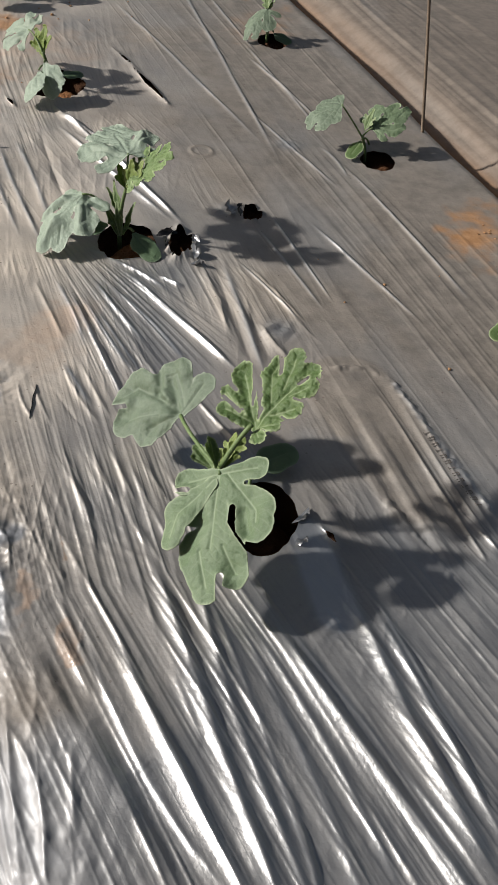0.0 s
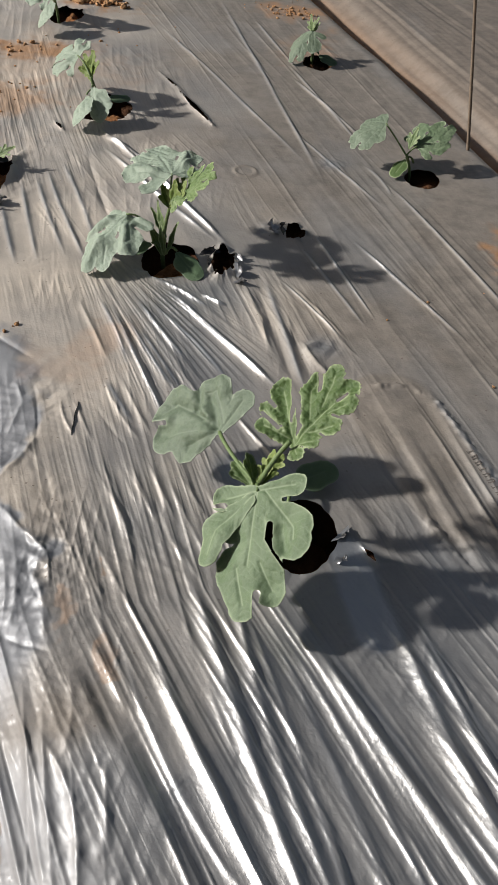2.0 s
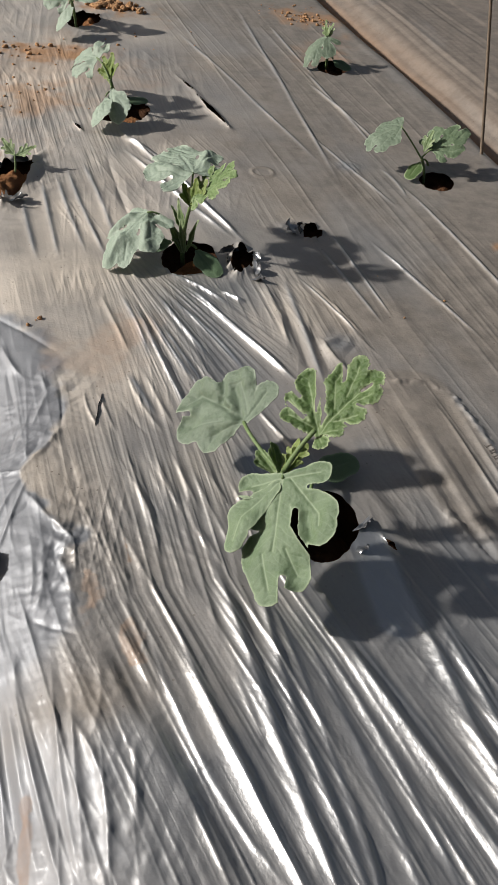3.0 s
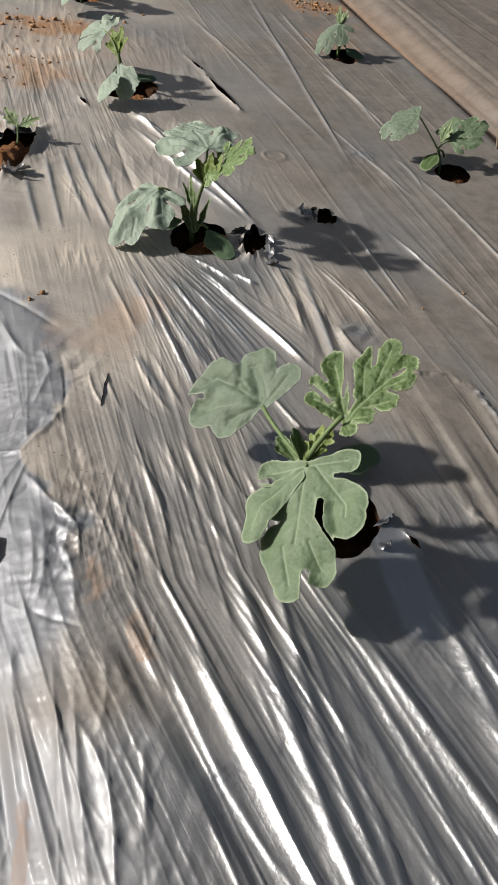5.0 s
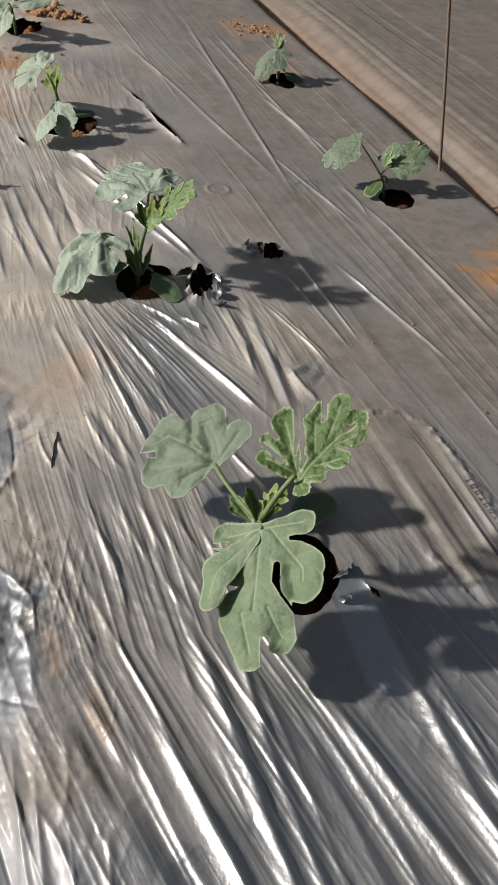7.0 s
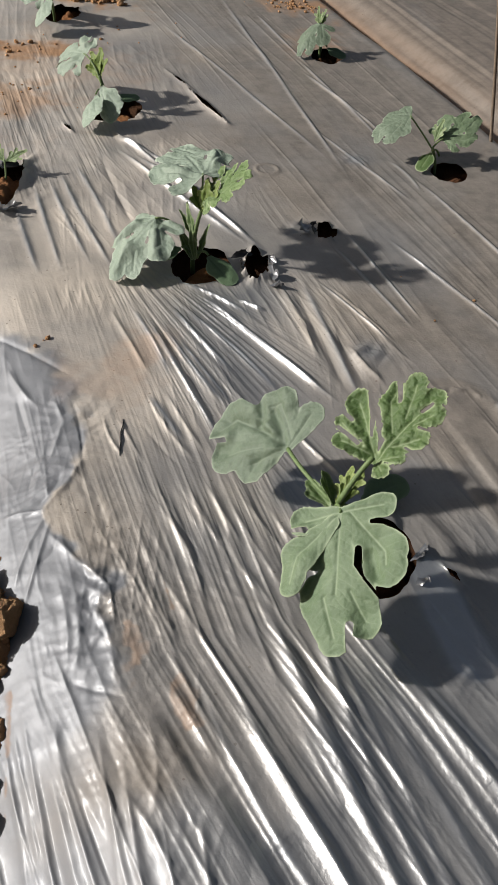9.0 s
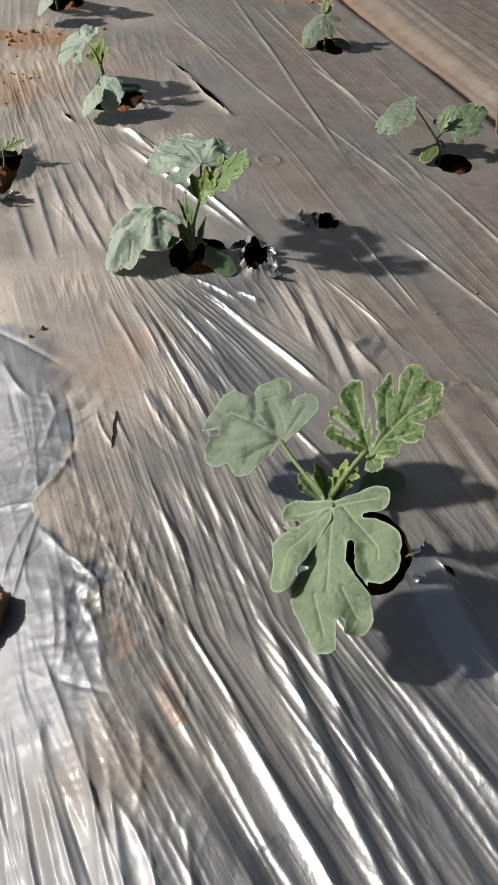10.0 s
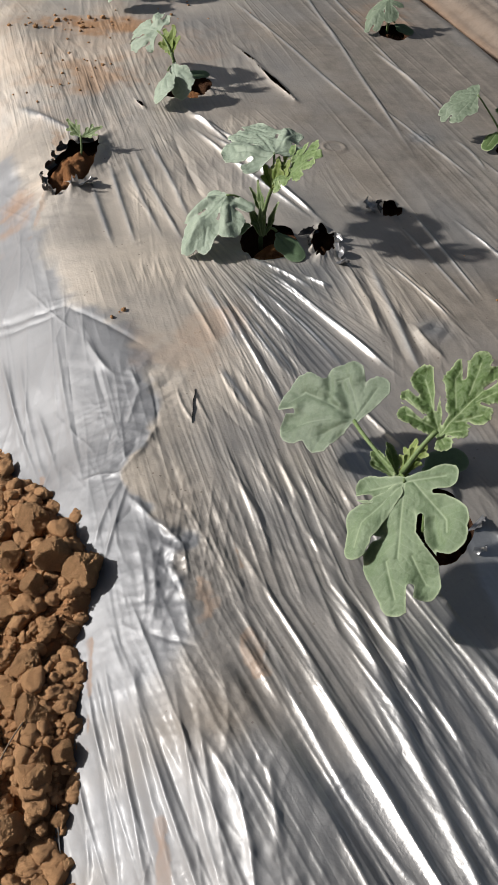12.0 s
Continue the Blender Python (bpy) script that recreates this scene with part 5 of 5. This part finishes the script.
s8 = seedling((-0.598, 0.640, -0.012), "tiny watermelon sprout in a ragged hole in the film")
stem(s8, bend((-0.598, 0.640, -0.015), (-0.600, 0.655, 0.020), (0.002, 0, 0)), [0.0016] * 9)
for a, b in (((-0.600, 0.655, 0.018), (-0.622, 0.672, 0.030)), ((-0.600, 0.655, 0.018), (-0.575, 0.668, 0.028))):
    leaf(s8, a, b, (-0.3, -0.6, 0.7), spear, "tiny pale green leaf", name="young_leaf")

# ---- the cane at the bed's edge ----
cane = new("cane_stake", tube("cane_stake", bend((0.144, 0.990, -0.10), (0.014, 0.990, 0.55), (0.004, 0.0, 0.0), 15), [0.0030 - 0.00006 * k for k in range(15)], WOOD))
tagged(cane, "thin weathered brown cane standing at the bed's edge", "stake")


# ---- clods and crumbs ----
def clod_mesh(name, seed):
    """A broken clod: a lump cut by a few rough planes, pitted all over."""
    bm = bmesh.new()
    bmesh.ops.create_icosphere(bm, subdivisions=5, radius=1)
    off = Vector((seed * 3.7, seed * 1.9, seed * 5.3))
    rnd = random.Random(seed)
    cuts = [(Vector((rnd.gauss(-0.1, 1), rnd.gauss(-0.1, 1), rnd.gauss(0.35, 0.8))).normalized(), rnd.uniform(0.50, 0.88)) for _ in range(14)]
    for v in bm.verts:
        p = v.co.normalized()
        r = 1.0 + 0.14 * noise.noise(p * 1.3 + off)
        for d, h in cuts:
            c = p.dot(d)
            if c > 0.05:
                r = min(r, h / c)
        f = noise.fractal(p * 3.2 + off, 0.9, 2.1, 6)
        pits = noise.voronoi(p * 5.0 + off)[0]
        r *= 1 + 0.06 * f + 0.13 * (pits[1] - pits[0]) * 0.5 - 0.04 + 0.055 * noise.fractal(p * 14 + off, 0.7, 2.1, 4) + 0.03 * abs(noise.noise(p * 8 + off))
        v.co = p * r
        v.co.z *= 0.80
    me = bpy.data.meshes.new(name)
    bm.to_mesh(me)
    bm.free()
    me.materials.append(CLOD)
    return me


CLODS = [clod_mesh("soil_clod", k + 1) for k in range(7)]
# x, y, radius of the large ones
BIG = [(-0.410, -0.029, 0.025), (-0.367, -0.081, 0.023), (-0.340, -0.085, 0.026), (-0.399, -0.125, 0.021), (-0.341, -0.211, 0.021), (-0.330, -0.296, 0.020), (-0.296, -0.280, 0.010),
       (-0.294, -0.331, 0.016), (-0.364, -0.167, 0.021), (-0.369, -0.196, 0.014), (-0.336, -0.137, 0.011), (-0.342, -0.165, 0.010), (-0.323, -0.244, 0.014), (-0.306, -0.238, 0.012),
       (-0.320, -0.262, 0.013), (-0.409, -0.085, 0.016), (-0.378, -0.110, 0.014), (-0.310, -0.211, 0.008), (-0.312, -0.317, 0.011), (-0.280, -0.310, 0.007), (-0.372, -0.241, 0.018),
       (-0.407, -0.174, 0.018), (-0.441, -0.076, 0.019)]
rng = random.Random(4)
for k, (x, y, r) in enumerate(BIG):
    ob = new("soil_clod", CLODS[k % 7])
    u, v = bed(x, y)
    z = float(heap_z(np.array(u), np.array(v), np.array(x), np.array(y)))
    z = max(z, float(profile(np.array(u), np.array(v))))
    ob.matrix_basis = pose(x, y, z + r * 0.38, rng.uniform(-30, 30), rng.uniform(-30, 30), rng.uniform(-180, 180)) @ Matrix.Scale(r, 4)
    tagged(ob, "dry reddish-brown clod of soil on loose earth", "soil clod", "soil clods along the film")


def crumb_shapes(level):
    """Eight lumpy crumbs, as points and triangles."""
    ico = bmesh.new()
    bmesh.ops.create_icosphere(ico, subdivisions=level, radius=1)
    base, tri = [v.co.normalized() for v in ico.verts], np.array([[v.index for v in f.verts] for f in ico.faces])
    ico.free()
    shapes = []
    for k in range(8):
        off = Vector((k * 1.7, k * 0.9, k * 2.3))
        r = [0.90 + 0.30 * noise.noise(p * 1.5 + off) + 0.17 * noise.noise(p * 3.4 + off) + 0.10 * noise.noise(p * 7 + off) for p in base]
        shapes.append(np.array([p * q for p, q in zip(base, r)]) * np.array([1, 1 + 0.3 * math.sin(k), 0.75]))
    return shapes, tri


FINE, COARSE = crumb_shapes(2), crumb_shapes(3)


def crumbs(name, spots, label):
    """Many small crumbs joined: spots are x, y, z, radius."""
    vs, fs, count = [], [], 0
    for k, (x, y, z, r) in enumerate(spots):
        shapes, tri = COARSE if r > 0.0045 else FINE
        p, a = shapes[k % 8], 2.4 * k
        rot = np.array([[math.cos(a), -math.sin(a), 0], [math.sin(a), math.cos(a), 0], [0, 0, 1]])
        vs.append(p @ rot.T * r + np.array([x, y, z + r * 0.35]))
        fs.append(tri + count)
        count += len(p)
    ob = new(name, mesh_from(name, np.concatenate(vs), np.concatenate(fs), CRUMB))
    return tagged(ob, label, "soil", kind="stuff")


spots = []
while len(spots) < 4600:
    u, v = rng.uniform(-0.32, 0.36), rng.uniform(-0.50, -0.305)
    x, y = plan(u, v)
    z = float(heap_z(np.array(u), np.array(v), np.array(x), np.array(y)))
    if v < float(heap_edge(u)) + 0.004:
        spots.append((x, y, z, 0.0016 + 0.0095 * rng.random() ** 10))
crumbs("soil_crumbs", spots, "small crumbs of reddish-brown soil between the clods")

spots = []
for cx, cy, sx, sy, count, r in ((-0.80, 1.14, 0.10, 0.06, 34, 0.006), (-0.72, 0.95, 0.09, 0.10, 22, 0.005), (-0.705, 1.485, 0.05, 0.035, 60, 0.011), (-0.265, 1.600, 0.045, 0.025, 60, 0.0045), (-0.30, 1.62, 0.10, 0.06, 20, 0.004),
                                 (0.22, 0.655, 0.02, 0.02, 8, 0.004), (-0.42, 0.268, 0.012, 0.01, 3, 0.004), (0.08, 0.42, 0.12, 0.10, 5, 0.0025), (-0.60, 1.30, 0.08, 0.10, 10, 0.005)):
    for k in range(count):
        x, y = rng.gauss(cx, sx * 0.6), rng.gauss(cy, sy * 0.6)
        d, _ = holes_at(np.array([x]), np.array([y]))
        if d[0] > 0.006:
            spots.append((x, y, float(film_z(np.array([x]), np.array([y]))[0]), r * (0.35 + 0.65 * rng.random() ** 2)))
crumbs("film_crumbs", spots, "crumbs of red soil scattered on the film")


# ---- torn lips of the holes, and soil that shows in them ----
def lip(x, y, heading, long, wide, curl, seed, mat=BLACK):
    """A ragged strip of film that stands up from a rim and curls over."""
    S, T = np.meshgrid(np.linspace(0, 1, 15), np.linspace(-0.5, 0.5, 9), indexing="ij")
    a = radians(heading)
    bow = curl * S * 2.4 + 0.5 * vnoise(S * 3 + seed, T * 4, seed)
    out = long * np.sin(np.clip(bow, 0, 3)) / np.maximum(bow, 0.2) * S
    up = long * (1 - np.cos(np.clip(bow, 0, 3))) / np.maximum(bow, 0.2) * S + 0.0015 + 0.12 * long * vnoise(S * 5, T * 6, seed + 2) * S
    w = wide * T * (1 - 0.55 * S ** 2 + 0.35 * vnoise(S * 4, T * 0 + 3, seed + 4))
    X, Y = x + math.cos(a) * out - math.sin(a) * w, y + math.sin(a) * out + math.cos(a) * w
    base = float(film_z(np.array([x]), np.array([y]))[0])
    idx = np.arange(S.size).reshape(S.shape)
    q = np.stack([idx[:-1, :-1], idx[1:, :-1], idx[1:, 1:], idx[:-1, 1:]], -1).reshape(-1, 4)
    return part("torn_lip", mesh_from("torn_lip", np.stack([X, Y, base + up], -1).reshape(-1, 3), q, mat), film, "torn curled lip of black-backed film")


SHINE = plain_material("clean silver film", (0.34, 0.34, 0.35), (0.46, 0.46, 0.47), 60, 0.36, 0.75)
for k, row in enumerate(((-0.226, 0.500, 120, 0.012, 0.026, 0.9), (-0.220, 0.478, 200, 0.010, 0.022, 0.9), (-0.612, 0.545, 200, 0.018, 0.020, 0.9),
                         (-0.618, 0.585, 170, 0.016, 0.022, 1.1), (-0.622, 0.640, 150, 0.016, 0.020, 1.0), (-0.600, 0.675, 110, 0.014, 0.020, 1.2), (-0.622, 0.612, 180, 0.014, 0.016, 0.8), (-0.604, 0.535, 260, 0.020, 0.018, 0.7), (-0.137, 0.603, 190, 0.018, 0.020, 1.1))):
    lip(*row, seed=200 + k)
for k, row in enumerate(((-0.183, 0.462, 20, 0.014, 0.022, 0.7), (-0.188, 0.482, 10, 0.012, 0.020, 0.9), (-0.190, 0.500, 40, 0.012, 0.018, 0.9), (-0.178, 0.446, 320, 0.016, 0.014, 0.5), (0.004, 0.040, 330, 0.010, 0.022, 0.6), (0.003, 0.006, 350, 0.014, 0.008, 0.5), (-0.150, 0.606, 160, 0.020, 0.018, 0.7), (-0.146, 0.596, 200, 0.016, 0.014, 0.4), (-0.560, 0.560, 330, 0.020, 0.024, 0.5), (-0.575, 0.548, 300, 0.024, 0.020, 0.6))):
    lip(*row, seed=230 + k, mat=SHINE)


def plug(x, y, a, b, top, mat, seed, label):
    """A little heap of soil in a planting hole."""
    R, F = np.meshgrid(np.linspace(0, 1, 16), np.linspace(0, 2 * math.pi, 40), indexing="ij")
    X, Y = x + a * R * np.cos(F), y + b * R * np.sin(F)
    Z = top - 0.05 * R ** 2.5 * (a + b) * 4 + 0.007 * fbm(X * 60, Y * 60, seed, 5) + 0.004 * vnoise(X * 35, Y * 35, seed + 9)
    idx = np.arange(R.size).reshape(R.shape)
    q = np.stack([idx[:-1, :-1], idx[1:, :-1], idx[1:, 1:], idx[:-1, 1:]], -1).reshape(-1, 4)
    return tagged(new("hole_soil", mesh_from("hole_soil", np.stack([X, Y, Z], -1).reshape(-1, 3), q, mat)), label, "soil", kind="stuff")


LOAM = soil_material("brown loam", (0.13, 0.056, 0.024), (0.34, 0.160, 0.070), 1.6)
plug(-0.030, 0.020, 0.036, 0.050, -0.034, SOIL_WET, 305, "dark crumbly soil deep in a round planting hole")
plug(-0.596, 0.608, 0.033, 0.074, -0.001, LOAM, 301, "crumbly brown soil showing in a torn hole")
plug(-0.262, 0.446, 0.036, 0.032, -0.003, LOAM, 302, "crumbly brown soil in a planting hole")
plug(-0.492, 0.905, 0.024, 0.034, -0.010, LOAM, 303, "crumbly brown soil in a planting hole")
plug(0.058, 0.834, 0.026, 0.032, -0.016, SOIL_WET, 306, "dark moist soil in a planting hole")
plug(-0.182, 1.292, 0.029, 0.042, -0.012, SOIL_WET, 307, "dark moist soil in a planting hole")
plug(-0.715, 1.380, 0.03, 0.04, -0.006, LOAM, 304, "crumbly brown soil in a planting hole")

# ---- a narrow slit, black inside ----
S = np.linspace(0, 1, 26)
half = 0.0009 * np.sin(math.pi * S) ** 0.7 * (1 + 0.4 * vnoise(S * 9, S * 0, 411))
px, py = -0.297 + 0.008 * S + 0.0012 * vnoise(S * 5, S * 0, 412), 0.160 - 0.054 * S
verts = np.concatenate([np.stack([px + side * half, py, film_z(px + side * half, py) + 0.0011], -1) for side in (-1, 0, 1)])
verts[26:52, 2] -= 0.0014
quads = [(k + 26 * r, k + 26 * r + 1, k + 26 * (r + 1) + 1, k + 26 * (r + 1)) for r in range(2) for k in range(25)]
part("slit", mesh_from("slit", verts, np.array(quads), BLACK, flip=True), film, "thin black slit in the film")

# ---- the stamp on the film: unreadable marks ----
verts, faces = [], []
ax, ay = 0.128, 0.192
bx, by = 0.186, 0.094
L = math.hypot(bx - ax, by - ay)
ex, ey = (bx - ax) / L, (by - ay) / L
for k in range(13):
    s0 = L * k / 13
    for a0, a1, c0, c1 in ((0.0, 0.0012, -0.004, 0.004), (0.0032, 0.0044, -0.004, 0.004), (0.0, 0.0044, 0.003, 0.004)) if k % 3 else ((0.0, 0.0046, -0.004, -0.003), (0.0018, 0.0030, -0.004, 0.004)):
        i = len(verts)
        for s, c in ((s0 + a0, c0), (s0 + a1, c0), (s0 + a1, c1), (s0 + a0, c1)):
            px, py = ax + ex * s - ey * c, ay + ey * s + ex * c
            verts.append((px, py, float(film_z(np.array([px]), np.array([py]))[0]) + 0.0009))
        faces.append((i, i + 1, i + 2, i + 3))
me = bpy.data.meshes.new("stamped_marks")
me.from_pydata(verts, [], faces)
me.materials.append(INK)
part("stamped_marks", me, film, "faded dark stamped marks along the film")

# ---- the buried margin of the film, and a straw on the soil ----
S, T = np.meshgrid(np.linspace(0, 1, 24), np.linspace(-1, 1, 5), indexing="ij")
px, py = -0.307 + 0.046 * S - 0.003 * np.sin(math.pi * S) + 0.0022 * T, -0.264 - 0.092 * S
pz = heap_z(*bed(px, py), px, py) + 0.006 * step(0.0, 0.25, S) - 0.004 + 0.0040 * T + 0.0015 * vnoise(S * 9, T, 421)
idx = np.arange(S.size).reshape(S.shape)
quads = np.stack([idx[:-1, :-1], idx[1:, :-1], idx[1:, 1:], idx[:-1, 1:]], -1).reshape(-1, 4)
part("buried_margin", mesh_from("buried_margin", np.stack([px, py, pz], -1).reshape(-1, 3), quads, SHINE), film, "edge of silver film showing through the soil")
a, b = (-0.356, -0.262), (-0.345, -0.224)
low, high = (float(heap_z(*bed(*np.array(p)), *np.array(p))) for p in (a, b))
straw = new("straw", tube("straw", bend((*a, low + 0.004), (*b, high + 0.012), (0.0, 0.0, 0.004)), [0.0006] * 9, WOOD, 6))
tagged(straw, "thin dry straw lying on loose brown soil", "straw")
